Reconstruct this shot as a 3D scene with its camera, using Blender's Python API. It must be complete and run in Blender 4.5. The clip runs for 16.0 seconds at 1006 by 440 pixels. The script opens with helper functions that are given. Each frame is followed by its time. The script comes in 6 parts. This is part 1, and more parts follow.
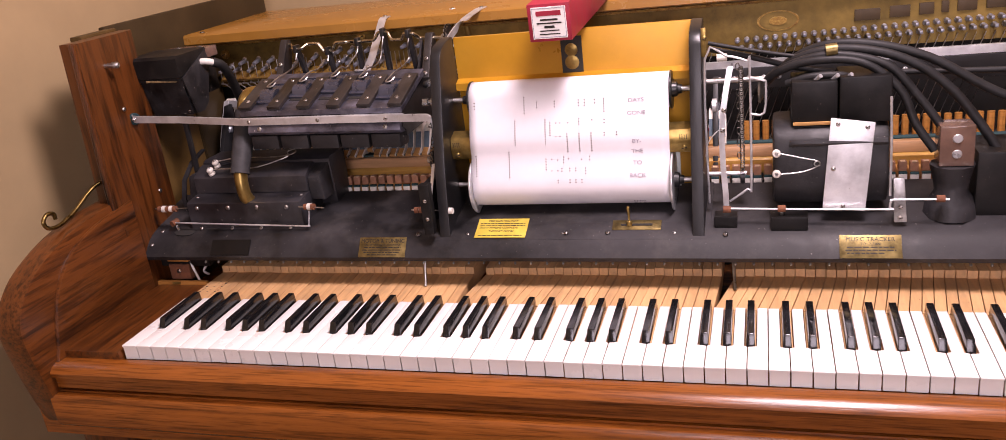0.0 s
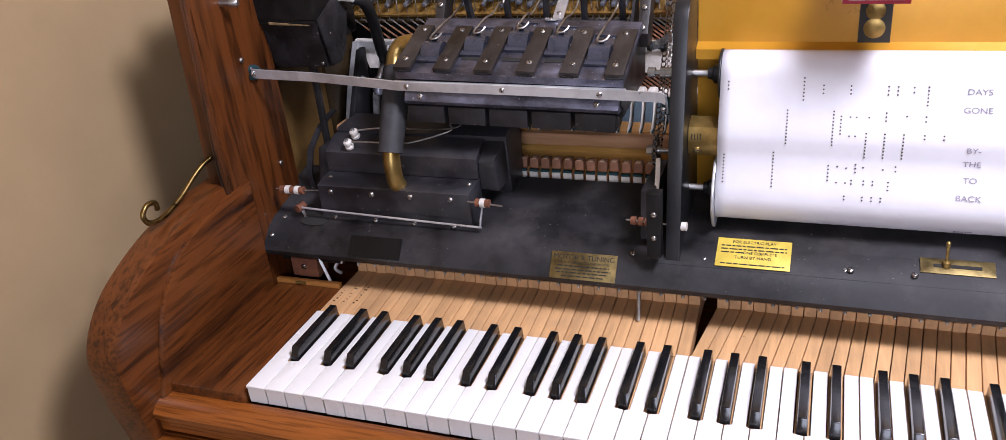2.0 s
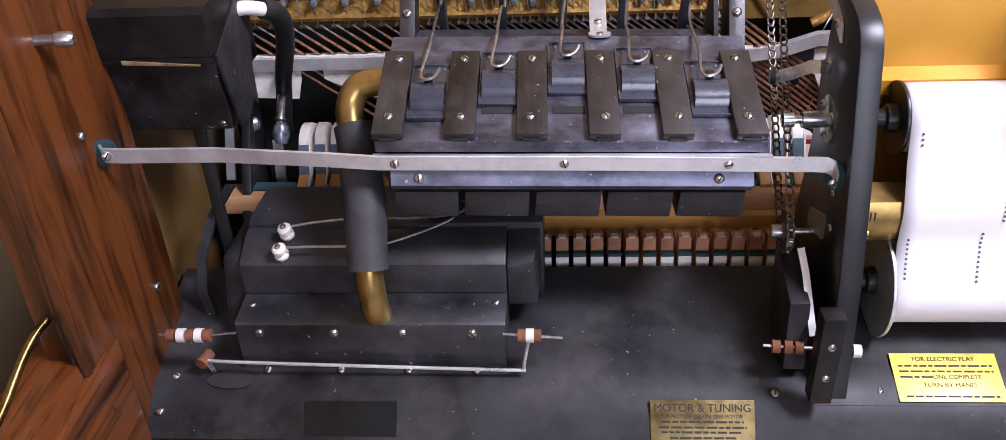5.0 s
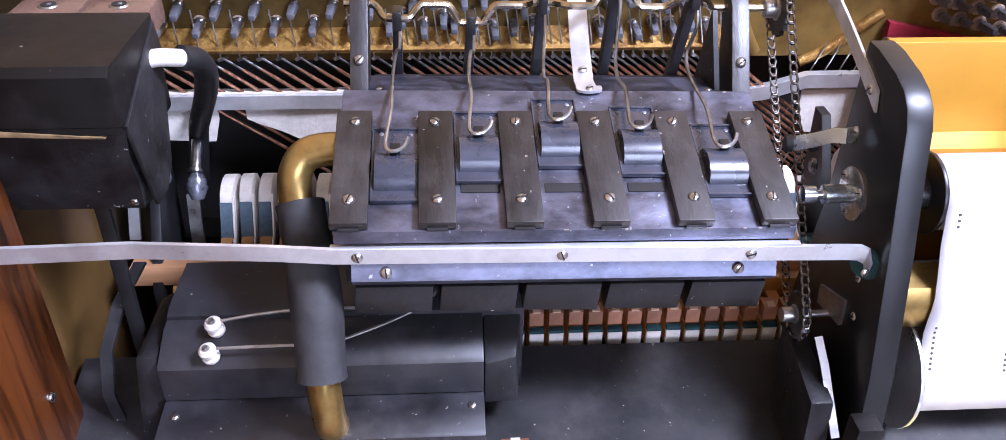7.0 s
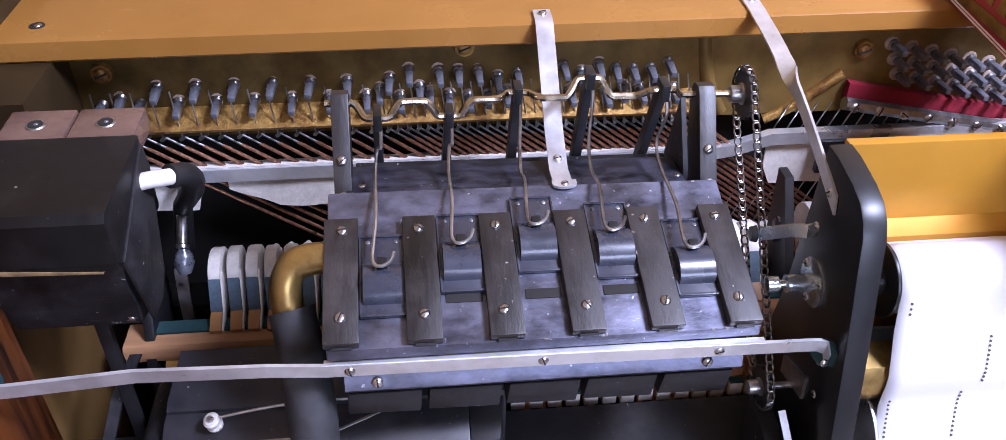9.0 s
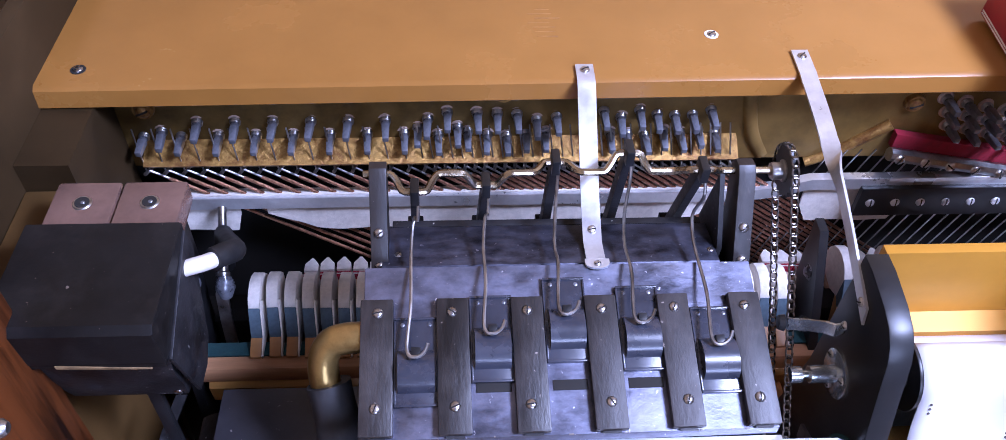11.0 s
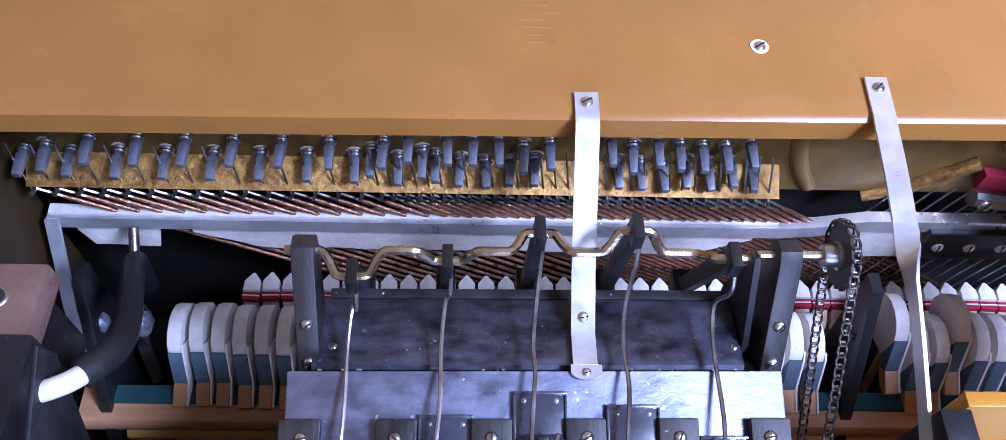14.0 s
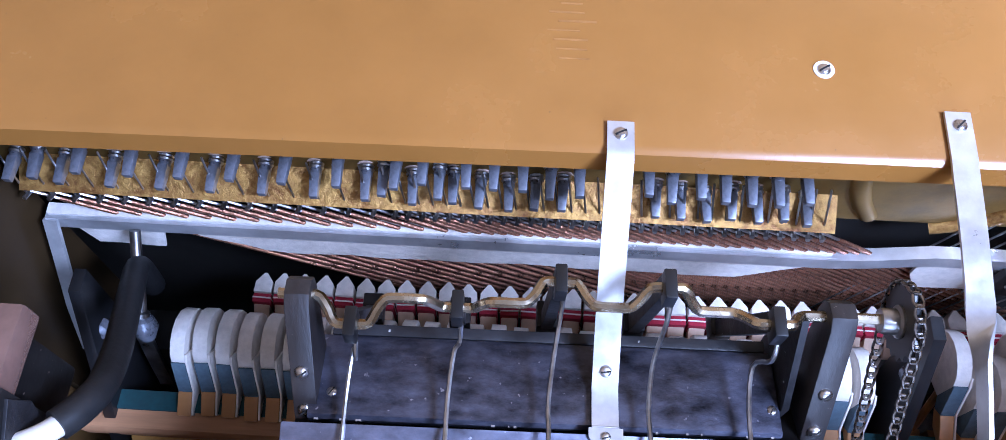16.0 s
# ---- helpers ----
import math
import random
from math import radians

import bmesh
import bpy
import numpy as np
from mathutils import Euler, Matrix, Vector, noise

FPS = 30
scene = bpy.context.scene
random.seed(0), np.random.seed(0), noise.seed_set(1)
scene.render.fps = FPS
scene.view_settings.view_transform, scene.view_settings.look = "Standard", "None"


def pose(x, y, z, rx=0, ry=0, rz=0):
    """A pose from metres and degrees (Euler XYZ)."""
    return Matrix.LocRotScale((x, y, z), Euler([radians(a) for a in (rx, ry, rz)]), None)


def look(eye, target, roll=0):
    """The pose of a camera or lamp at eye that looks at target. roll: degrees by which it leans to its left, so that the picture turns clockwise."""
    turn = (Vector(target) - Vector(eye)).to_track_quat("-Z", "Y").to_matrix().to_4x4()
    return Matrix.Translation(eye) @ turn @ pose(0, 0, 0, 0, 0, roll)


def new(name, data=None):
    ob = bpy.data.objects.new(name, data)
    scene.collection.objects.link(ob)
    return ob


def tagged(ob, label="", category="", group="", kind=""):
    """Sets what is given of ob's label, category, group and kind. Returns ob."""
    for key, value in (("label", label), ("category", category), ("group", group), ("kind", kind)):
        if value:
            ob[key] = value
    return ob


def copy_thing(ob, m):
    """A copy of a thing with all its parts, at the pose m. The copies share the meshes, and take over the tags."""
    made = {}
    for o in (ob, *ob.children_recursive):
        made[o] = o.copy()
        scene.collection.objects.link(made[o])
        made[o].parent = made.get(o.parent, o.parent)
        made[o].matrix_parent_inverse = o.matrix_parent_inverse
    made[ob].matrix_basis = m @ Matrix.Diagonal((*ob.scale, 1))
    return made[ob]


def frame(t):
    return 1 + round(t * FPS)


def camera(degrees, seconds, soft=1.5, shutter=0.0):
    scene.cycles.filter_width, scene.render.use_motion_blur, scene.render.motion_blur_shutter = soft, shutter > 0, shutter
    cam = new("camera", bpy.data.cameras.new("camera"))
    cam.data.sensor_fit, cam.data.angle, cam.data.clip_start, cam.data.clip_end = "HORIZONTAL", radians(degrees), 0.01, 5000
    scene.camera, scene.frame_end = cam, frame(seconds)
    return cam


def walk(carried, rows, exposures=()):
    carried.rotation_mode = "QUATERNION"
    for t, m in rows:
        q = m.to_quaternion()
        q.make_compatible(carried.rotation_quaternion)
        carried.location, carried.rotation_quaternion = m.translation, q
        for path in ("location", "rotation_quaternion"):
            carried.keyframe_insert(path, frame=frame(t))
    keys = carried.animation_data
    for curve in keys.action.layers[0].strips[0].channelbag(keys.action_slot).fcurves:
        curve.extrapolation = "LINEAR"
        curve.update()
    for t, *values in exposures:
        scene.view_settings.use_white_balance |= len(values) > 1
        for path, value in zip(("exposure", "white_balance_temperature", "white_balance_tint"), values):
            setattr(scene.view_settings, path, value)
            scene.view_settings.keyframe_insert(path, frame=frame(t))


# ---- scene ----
cam = camera(60.1, 16.0, 0.65, 0.12)
PATH = [
    (0, (0.872, -0.889, 1.246), (0.293, 0.897, 0.556), -7.0),
    (0.5, (0.793, -0.813, 1.234), (0.184, 0.948, 0.508), -3.0),
    (1, (0.709, -0.75, 1.253), (0.078, 0.958, 0.426), -2.7),
    (1.5, (0.637, -0.697, 1.272), (-0.012, 0.992, 0.421), -4.1),
    (2, (0.56, -0.606, 1.268), (-0.11, 1.056, 0.379), -5.8),
    (2.5, (0.484, -0.557, 1.266), (-0.078, 1.121, 0.334), -4.5),
    (3, (0.383, -0.52, 1.28), (0.025, 1.202, 0.327), -5.4),
    (3.5, (0.298, -0.486, 1.271), (0.053, 1.24, 0.292), -4.8),
    (4, (0.272, -0.413, 1.25), (0.058, 1.304, 0.248), -4.1),
    (4.2, (0.264, -0.373, 1.249), (0.072, 1.341, 0.236), -4.0),
    (6.3, (0.163, -0.171, 1.246), (0.137, 1.502, 0.15), 0.2),
    (6.5, (0.161, -0.157, 1.25), (0.182, 1.513, 0.149), 0.4),
    (7, (0.16, -0.135, 1.26), (0.267, 1.526, 0.15), 0.9),
    (7.5, (0.164, -0.119, 1.279), (0.395, 1.529, 0.169), 1.7),
    (8, (0.164, -0.115, 1.303), (0.439, 1.547, 0.225), 1.8),
    (8.5, (0.159, -0.116, 1.317), (0.419, 1.552, 0.245), 1.5),
    (9, (0.154, -0.097, 1.359), (0.327, 1.479, 0.139), 1.0),
    (9.5, (0.149, -0.074, 1.395), (0.294, 1.46, 0.12), 1.2),
    (9.7, (0.149, -0.066, 1.407), (0.282, 1.456, 0.116), 1.3),
    (11.8, (0.16, 0.034, 1.492), (0.243, 1.306, -0.049), 2.3),
    (12, (0.159, 0.043, 1.493), (0.24, 1.297, -0.063), 2.4),
    (12.5, (0.161, 0.071, 1.497), (0.236, 1.28, -0.094), 1.9),
    (13, (0.162, 0.11, 1.492), (0.236, 1.269, -0.137), 0.9),
    (13.5, (0.178, 0.164, 1.476), (0.244, 1.283, -0.18), 1.7),
    (14, (0.19, 0.201, 1.454), (0.243, 1.276, -0.231), 3.3),
    (14.5, (0.197, 0.224, 1.449), (0.199, 1.25, -0.267), 2.4),
    (15, (0.203, 0.248, 1.442), (0.178, 1.21, -0.311), 1.6),
    (15.5, (0.202, 0.262, 1.446), (0.168, 1.198, -0.321), 1.4),
    (16, (0.204, 0.279, 1.443), (0.152, 1.2, -0.332), 0.2),
]
EXPOSURES = [(0.0, 0.08, 8400, 46), (0.7, -0.1, 7200, 32), (1.5, 0.0, 6800, 27), (4.0, 0.03, 7150, 31), (6.5, 0.98, 5700, 29), (7.5, 0.9, 6250, 32), (8.2, 0.58, 6250, 31), (9.0, 0.47, 5850, 34), (12.0, 0.36, 5200, 39), (14.5, 0.38, 4950, 32), (16.0, 0.55, 4900, 27)]
walk(cam, [(t, look(eye, target, roll)) for t, eye, target, roll in PATH], EXPOSURES)

# ---- world and lights ----
world = bpy.data.worlds.new("world")
scene.world = world
world.use_nodes = True
nt = world.node_tree
sky = nt.nodes.new("ShaderNodeTexSky")
sky.sky_type = "NISHITA"
sky.sun_disc = False
sky.sun_elevation, sky.sun_rotation = radians(40), radians(200)
nt.links.new(sky.outputs[0], nt.nodes["Background"].inputs[0])
nt.nodes["Background"].inputs[1].default_value = 0.1


def area_lamp(name, eye, target, sx, sy, watts, color):
    data = bpy.data.lights.new(name, "AREA")
    data.shape, data.size, data.size_y, data.energy, data.color = "RECTANGLE", sx, sy, watts, color
    ob = new(name, data)
    ob.matrix_world = look(eye, target)
    return ob


# daylight through the window opening behind the camera, and the room's ceiling lamp
area_lamp("window_daylight", (1.25, -2.95, 1.75), (0.3, 0.3, 0.95), 1.5, 1.3, 45, (0.70, 0.84, 1.0))
area_lamp("ceiling_lamp_light", (1.02, -0.10, 2.12), (0.6, 0.25, 0.9), 0.4, 0.34, 35, (0.76, 0.87, 1.0))


# ---- materials ----
def mat(name, color, rough=0.5, metal=0.0, vary=0.25, scale=60.0, bump=0.15, stretch=(1, 1, 1), dark=None,
        speck=0.0, speck_color=(0.5, 0.48, 0.45), rand=0.0, coat=0.0, grime=0.0, spec=0.5, patchy=0.12):
    m = bpy.data.materials.new(name)
    m.use_nodes = True
    t = m.node_tree
    n, l = t.nodes, t.links
    b = n["Principled BSDF"]
    b.inputs["Metallic"].default_value = metal
    b.inputs["Coat Weight"].default_value = coat
    b.inputs["Coat Roughness"].default_value = 0.2
    b.inputs["Specular IOR Level"].default_value = spec
    tc = n.new("ShaderNodeTexCoord")
    mp = n.new("ShaderNodeMapping")
    mp.inputs["Scale"].default_value = stretch
    l.new(tc.outputs["Object"], mp.inputs[0])
    fine = n.new("ShaderNodeTexNoise")
    fine.inputs["Scale"].default_value = scale
    fine.inputs["Detail"].default_value = 6
    fine.inputs["Roughness"].default_value = 0.65
    l.new(mp.outputs[0], fine.inputs["Vector"])
    big = n.new("ShaderNodeTexNoise")
    big.inputs["Scale"].default_value = scale * 0.17
    big.inputs["Detail"].default_value = 3
    l.new(mp.outputs[0], big.inputs["Vector"])
    add = n.new("ShaderNodeMath")
    add.operation = "MULTIPLY_ADD"
    add.inputs[1].default_value, add.inputs[2].default_value = 0.55, 0.0
    l.new(fine.outputs[0], add.inputs[0])
    add2 = n.new("ShaderNodeMath")
    add2.operation = "MULTIPLY_ADD"
    add2.inputs[1].default_value = 0.45
    l.new(big.outputs[0], add2.inputs[0])
    l.new(add.outputs[0], add2.inputs[2])
    ramp = n.new("ShaderNodeValToRGB")
    d = dark or tuple(c * (1 - vary) ** 2 for c in color)
    br = tuple(min(1, c * (1 + vary * 0.4)) for c in color)
    ramp.color_ramp.elements[0].position, ramp.color_ramp.elements[1].position = 0.36, 0.62
    ramp.color_ramp.elements[0].color, ramp.color_ramp.elements[1].color = (*d, 1), (*br, 1)
    l.new(add2.outputs[0], ramp.inputs[0])
    out = ramp.outputs[0]
    if speck:
        sp = n.new("ShaderNodeTexNoise")
        sp.inputs["Scale"].default_value = 260
        sp.inputs["Detail"].default_value = 2
        l.new(tc.outputs["Object"], sp.inputs["Vector"])
        sr = n.new("ShaderNodeMapRange")
        sr.inputs[1].default_value, sr.inputs[2].default_value = 0.76 - 0.1 * speck, 0.82 - 0.1 * speck
        l.new(sp.outputs[0], sr.inputs[0])
        mx = n.new("ShaderNodeMix")
        mx.data_type = "RGBA"
        l.new(sr.outputs[0], mx.inputs["Factor"])
        l.new(out, mx.inputs["A"])
        mx.inputs["B"].default_value = (*speck_color, 1)
        out = mx.outputs["Result"]
    if grime:
        gn = n.new("ShaderNodeTexNoise")
        gn.inputs["Scale"].default_value = 14
        gn.inputs["Detail"].default_value = 8
        gn.inputs["Roughness"].default_value = 0.7
        l.new(tc.outputs["Object"], gn.inputs["Vector"])
        gr = n.new("ShaderNodeMapRange")
        gr.inputs[1].default_value, gr.inputs[2].default_value = 0.5, 0.75
        gr.inputs[4].default_value = grime
        l.new(gn.outputs[0], gr.inputs[0])
        mx = n.new("ShaderNodeMix")
        mx.data_type = "RGBA"
        l.new(gr.outputs[0], mx.inputs["Factor"])
        l.new(out, mx.inputs["A"])
        mx.inputs["B"].default_value = (0.16, 0.14, 0.125, 1)
        out = mx.outputs["Result"]
    if rand:
        info = n.new("ShaderNodeObjectInfo")
        mr = n.new("ShaderNodeMapRange")
        mr.inputs[3].default_value, mr.inputs[4].default_value = 1 - rand, 1 + rand
        l.new(info.outputs["Random"], mr.inputs[0])
        hs = n.new("ShaderNodeHueSaturation")
        l.new(mr.outputs[0], hs.inputs["Value"])
        l.new(out, hs.inputs["Color"])
        out = hs.outputs[0]
    l.new(out, b.inputs["Base Color"])
    rr = n.new("ShaderNodeMapRange")
    rr.inputs[1].default_value, rr.inputs[2].default_value = 0.3, 0.7
    rr.inputs[3].default_value, rr.inputs[4].default_value = max(0.05, rough - patchy), min(1, rough + patchy)
    l.new(add2.outputs[0], rr.inputs[0])
    l.new(rr.outputs[0], b.inputs["Roughness"])
    if bump:
        bp = n.new("ShaderNodeBump")
        bp.inputs["Strength"].default_value = bump
        bp.inputs["Distance"].default_value = 0.002
        l.new(fine.outputs[0], bp.inputs["Height"])
        l.new(bp.outputs[0], b.inputs["Normal"])
    return m


def oak(name, color, dark, stretch, rough=0.33, scale=9.0, coat=0.25, pore=0.45):
    """Stained oak with long dark pores along the grain."""
    m = bpy.data.materials.new(name)
    m.use_nodes = True
    t = m.node_tree
    n, l = t.nodes, t.links
    b = n["Principled BSDF"]
    b.inputs["Coat Weight"].default_value, b.inputs["Coat Roughness"].default_value = coat, 0.22
    b.inputs["Specular IOR Level"].default_value = 0.35
    tc = n.new("ShaderNodeTexCoord")
    mp = n.new("ShaderNodeMapping")
    mp.inputs["Scale"].default_value = stretch
    l.new(tc.outputs["Object"], mp.inputs[0])
    warp = n.new("ShaderNodeTexNoise")
    warp.inputs["Scale"].default_value, warp.inputs["Detail"].default_value = scale * 0.35, 2
    l.new(mp.outputs[0], warp.inputs["Vector"])
    mixv = n.new("ShaderNodeMix")
    mixv.data_type = "RGBA"
    mixv.inputs["Factor"].default_value = 0.12
    l.new(mp.outputs[0], mixv.inputs["A"])
    l.new(warp.outputs[1], mixv.inputs["B"])
    rings = n.new("ShaderNodeTexNoise")
    rings.inputs["Scale"].default_value, rings.inputs["Detail"].default_value = scale, 7
    rings.inputs["Roughness"].default_value = 0.7
    l.new(mixv.outputs["Result"], rings.inputs["Vector"])
    pores = n.new("ShaderNodeTexNoise")
    pores.inputs["Scale"].default_value, pores.inputs["Detail"].default_value = scale * 4.5, 3
    l.new(mp.outputs[0], pores.inputs["Vector"])
    ramp = n.new("ShaderNodeValToRGB")
    e = ramp.color_ramp.elements
    e[0].position, e[0].color = 0.33, (*dark, 1)
    e[1].position, e[1].color = 0.66, (*[min(1, c * 1.25) for c in color], 1)
    mid = e.new(0.49)
    mid.color = (*color, 1)
    l.new(rings.outputs[0], ramp.inputs[0])
    pr = n.new("ShaderNodeMapRange")
    pr.inputs[1].default_value, pr.inputs[2].default_value = 0.36, 0.5
    pr.inputs[3].default_value, pr.inputs[4].default_value = pore, 1.0
    l.new(pores.outputs[0], pr.inputs[0])
    mul = n.new("ShaderNodeMix")
    mul.data_type, mul.blend_type = "RGBA", "MULTIPLY"
    mul.inputs["Factor"].default_value = 1.0
    l.new(ramp.outputs[0], mul.inputs["A"])
    l.new(pr.outputs[0], mul.inputs["B"])
    l.new(mul.outputs["Result"], b.inputs["Base Color"])
    b.inputs["Roughness"].default_value = rough
    bp = n.new("ShaderNodeBump")
    bp.inputs["Strength"].default_value, bp.inputs["Distance"].default_value = 0.25, 0.001
    l.new(pores.outputs[0], bp.inputs["Height"])
    l.new(bp.outputs[0], b.inputs["Normal"])
    return m


# one oak stain; upright and deep-grain copies carry the left end's shade in their colour
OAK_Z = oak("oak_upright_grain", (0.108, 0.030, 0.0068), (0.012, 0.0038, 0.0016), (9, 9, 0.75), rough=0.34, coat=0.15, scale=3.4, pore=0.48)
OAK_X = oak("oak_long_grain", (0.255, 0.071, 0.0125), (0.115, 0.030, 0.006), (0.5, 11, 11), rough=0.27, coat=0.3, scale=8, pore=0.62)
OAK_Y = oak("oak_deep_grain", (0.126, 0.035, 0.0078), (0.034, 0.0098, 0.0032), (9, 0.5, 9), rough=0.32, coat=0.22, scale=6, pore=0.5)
PINE = mat("bare_key_wood", (0.70, 0.39, 0.180), 0.6, vary=0.13, scale=14, stretch=(14, 1, 8), bump=0.12, rand=0.10, speck=0.35, speck_color=(0.24, 0.12, 0.05), grime=0.25)
REST_WOOD = mat("pale_pinkish_rail_wood", (0.52, 0.27, 0.13), 0.5, vary=0.2, scale=12, stretch=(1, 12, 12), bump=0.08)
GOLD_WOOD = mat("varnished_golden_wood", (0.62, 0.33, 0.085), 0.34, vary=0.25, scale=10, stretch=(0.8, 12, 12), bump=0.06, coat=0.3)
PINE_RAIL = mat("orange_rail_wood", (0.52, 0.21, 0.05), 0.42, vary=0.3, scale=12, stretch=(1, 12, 12))
PALE_WOOD = mat("pale_pinkish_damper_wood", (0.62, 0.42, 0.28), 0.6, vary=0.2, scale=30, rand=0.1)
MAPLE = mat("hammer_moulding_wood", (0.55, 0.27, 0.09), 0.5, vary=0.2, scale=30, rand=0.1)
TAN = mat("tan_gold_paint", (0.345, 0.152, 0.029), 0.27, vary=0.1, scale=9, bump=0.04, speck=0.1, speck_color=(0.2, 0.1, 0.03), coat=0.3)
# paler tan for the reflection painted on the top frame
GLINT_TAN = mat("pale_glint_lacquer", (0.42, 0.20, 0.055), 0.2, vary=0.25, scale=60, bump=0.1)
# inner case side in two browns, shade darkened into both, deepest in the second
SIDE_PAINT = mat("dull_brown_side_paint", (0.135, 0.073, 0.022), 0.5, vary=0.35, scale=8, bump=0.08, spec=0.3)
SHADED_SIDE = mat("brown_side_in_shade", (0.048, 0.028, 0.010), 0.55, vary=0.4, scale=9, bump=0.1, spec=0.3)
GOLD_BOARD = mat("gold_lacquered_board", (0.58, 0.27, 0.024), 0.34, metal=0.25, vary=0.12, scale=9, bump=0.05)
# one bronze in two tones: face darkened for the frame's shade, edges painted lit
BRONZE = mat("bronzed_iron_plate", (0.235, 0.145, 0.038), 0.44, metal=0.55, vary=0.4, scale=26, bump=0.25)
BRONZE_LIT = mat("lit_speckled_bronze", (0.42, 0.25, 0.065), 0.4, metal=0.6, dark=(0.16, 0.06, 0.016), vary=0.5, scale=240, bump=0.6)
BLACK_WOOD = mat("black_painted_wood", (0.008, 0.0072, 0.007), 0.4, vary=0.45, scale=18, bump=0.3, speck=0.3, speck_color=(0.2, 0.15, 0.12), grime=0.1, spec=0.24, patchy=0.2)
CLEAN_BLACK = mat("clean_black_paint", (0.005, 0.005, 0.0055), 0.42, vary=0.3, scale=30, bump=0.08, spec=0.3)
BLACK_SHELF = mat("dusty_black_shelf_paint", (0.024, 0.0225, 0.0245), 0.56, vary=0.88, scale=16, bump=0.2, speck=0.3, speck_color=(0.22, 0.2, 0.18), grime=0.2, spec=0.35, patchy=0.2)
PUMP_BLACK = mat("dusty_black_pump_paint", (0.028, 0.027, 0.032), 0.42, vary=0.55, scale=20, bump=0.3, speck=0.4, speck_color=(0.26, 0.23, 0.21), grime=0.2, spec=0.6, patchy=0.2)
BLACK_CLOTH = mat("black_rubber_cloth", (0.022, 0.021, 0.023), 0.5, vary=0.55, scale=45, bump=0.6, speck=0.3, spec=0.4, patchy=0.18)
# blue-grey of both boards puts the lamp's sheen on black paint into the colour
BLACK_MOTOR = mat("dusty_board_blue_sheen", (0.215, 0.222, 0.295), 0.47, metal=0.9, vary=0.5, scale=42, stretch=(0.8, 1.2, 1.2), bump=0.3, speck=0.6, speck_color=(0.5, 0.5, 0.58), grime=0.35, patchy=0.18)
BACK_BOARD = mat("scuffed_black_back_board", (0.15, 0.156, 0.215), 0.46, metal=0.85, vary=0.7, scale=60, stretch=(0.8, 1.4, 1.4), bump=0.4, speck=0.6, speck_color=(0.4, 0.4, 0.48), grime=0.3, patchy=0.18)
STRAP_WOOD = mat("black_fibre_strap", (0.020, 0.0155, 0.0145), 0.45, vary=0.6, scale=24, stretch=(3, 1, 1), bump=0.35, speck=0.35, speck_color=(0.3, 0.25, 0.22), grime=0.25, spec=0.6, patchy=0.15)
SLIDE = mat("dark_moulded_slide", (0.036, 0.040, 0.058), 0.27, vary=0.3, scale=40, bump=0.08, patchy=0.1, coat=0.35, spec=0.7)
BLACK_METAL = mat("black_enamel_metal", (0.012, 0.012, 0.013), 0.40, vary=0.3, scale=30, bump=0.04)
GREY_HOSE = mat("dusty_grey_rubber_hose", (0.036, 0.035, 0.037), 0.62, vary=0.4, scale=60, bump=0.25, spec=0.35)
HOSE = mat("black_rubber_hose", (0.015, 0.0148, 0.0155), 0.55, vary=0.4, scale=60, bump=0.25, spec=0.35)
EBONY = mat("black_key_gloss", (0.008, 0.008, 0.009), 0.16, vary=0.2, bump=0.02, coat=0.4)
IVORY = mat("white_key_plastic", (0.86, 0.85, 0.83), 0.24, vary=0.03, scale=8, bump=0, rand=0.02)
STEEL = mat("brushed_aluminium", (0.78, 0.79, 0.81), 0.36, metal=0.72, vary=0.18, scale=40, bump=0.06, speck=0.15, speck_color=(0.3, 0.28, 0.26), patchy=0.16)
DULL_STEEL = mat("dull_steel", (0.5, 0.49, 0.48), 0.36, metal=1.0, vary=0.35, scale=70, bump=0.12)
ZINC = mat("bright_zinc_plate", (0.66, 0.72, 0.76), 0.24, metal=0.85, vary=0.25, scale=50, bump=0.06)
PIN_STEEL = mat("blued_pin_steel", (0.24, 0.25, 0.29), 0.3, metal=0.6, vary=0.4, scale=140, bump=0.05)
SCREW = mat("screw_metal", (0.6, 0.57, 0.55), 0.3, metal=1.0, vary=0.35, scale=200)
BRASS = mat("aged_brass", (0.50, 0.325, 0.105), 0.35, metal=0.85, vary=0.4, scale=40, bump=0.1)
DULL_BRASS = mat("dull_dark_brass", (0.26, 0.17, 0.06), 0.34, metal=1.0, vary=0.5, scale=80, bump=0.1)
CHIP = mat("bare_grey_paint_chip", (0.34, 0.3, 0.27), 0.7, vary=0.3, bump=0.1)
CRANK = mat("plated_crank_wire", (0.62, 0.53, 0.38), 0.26, metal=1.0, vary=0.3, scale=60)
COPPER = mat("copper_wound_string", (0.46, 0.22, 0.13), 0.32, metal=0.9, vary=0.4, scale=300, bump=0.4)
SLIVER = mat("dull_bare_wood", (0.30, 0.19, 0.085), 0.7, vary=0.4, scale=80, bump=0.2)
CHAIN = mat("oily_chain_steel", (0.30, 0.27, 0.24), 0.3, metal=1.0, vary=0.6, scale=150)
FELT = mat("white_hammer_felt", (0.76, 0.71, 0.65), 0.95, vary=0.12, scale=180, bump=0.35, rand=0.06)
BLUE_FELT = mat("grey_blue_underfelt", (0.10, 0.15, 0.19), 0.95, vary=0.2, scale=200, bump=0.3)
RED_FELT = mat("red_damper_felt", (0.30, 0.012, 0.03), 0.95, vary=0.2, scale=200, bump=0.3)
GREEN_FELT = mat("dark_green_felt", (0.012, 0.055, 0.06), 0.95, vary=0.2, scale=150, bump=0.3)
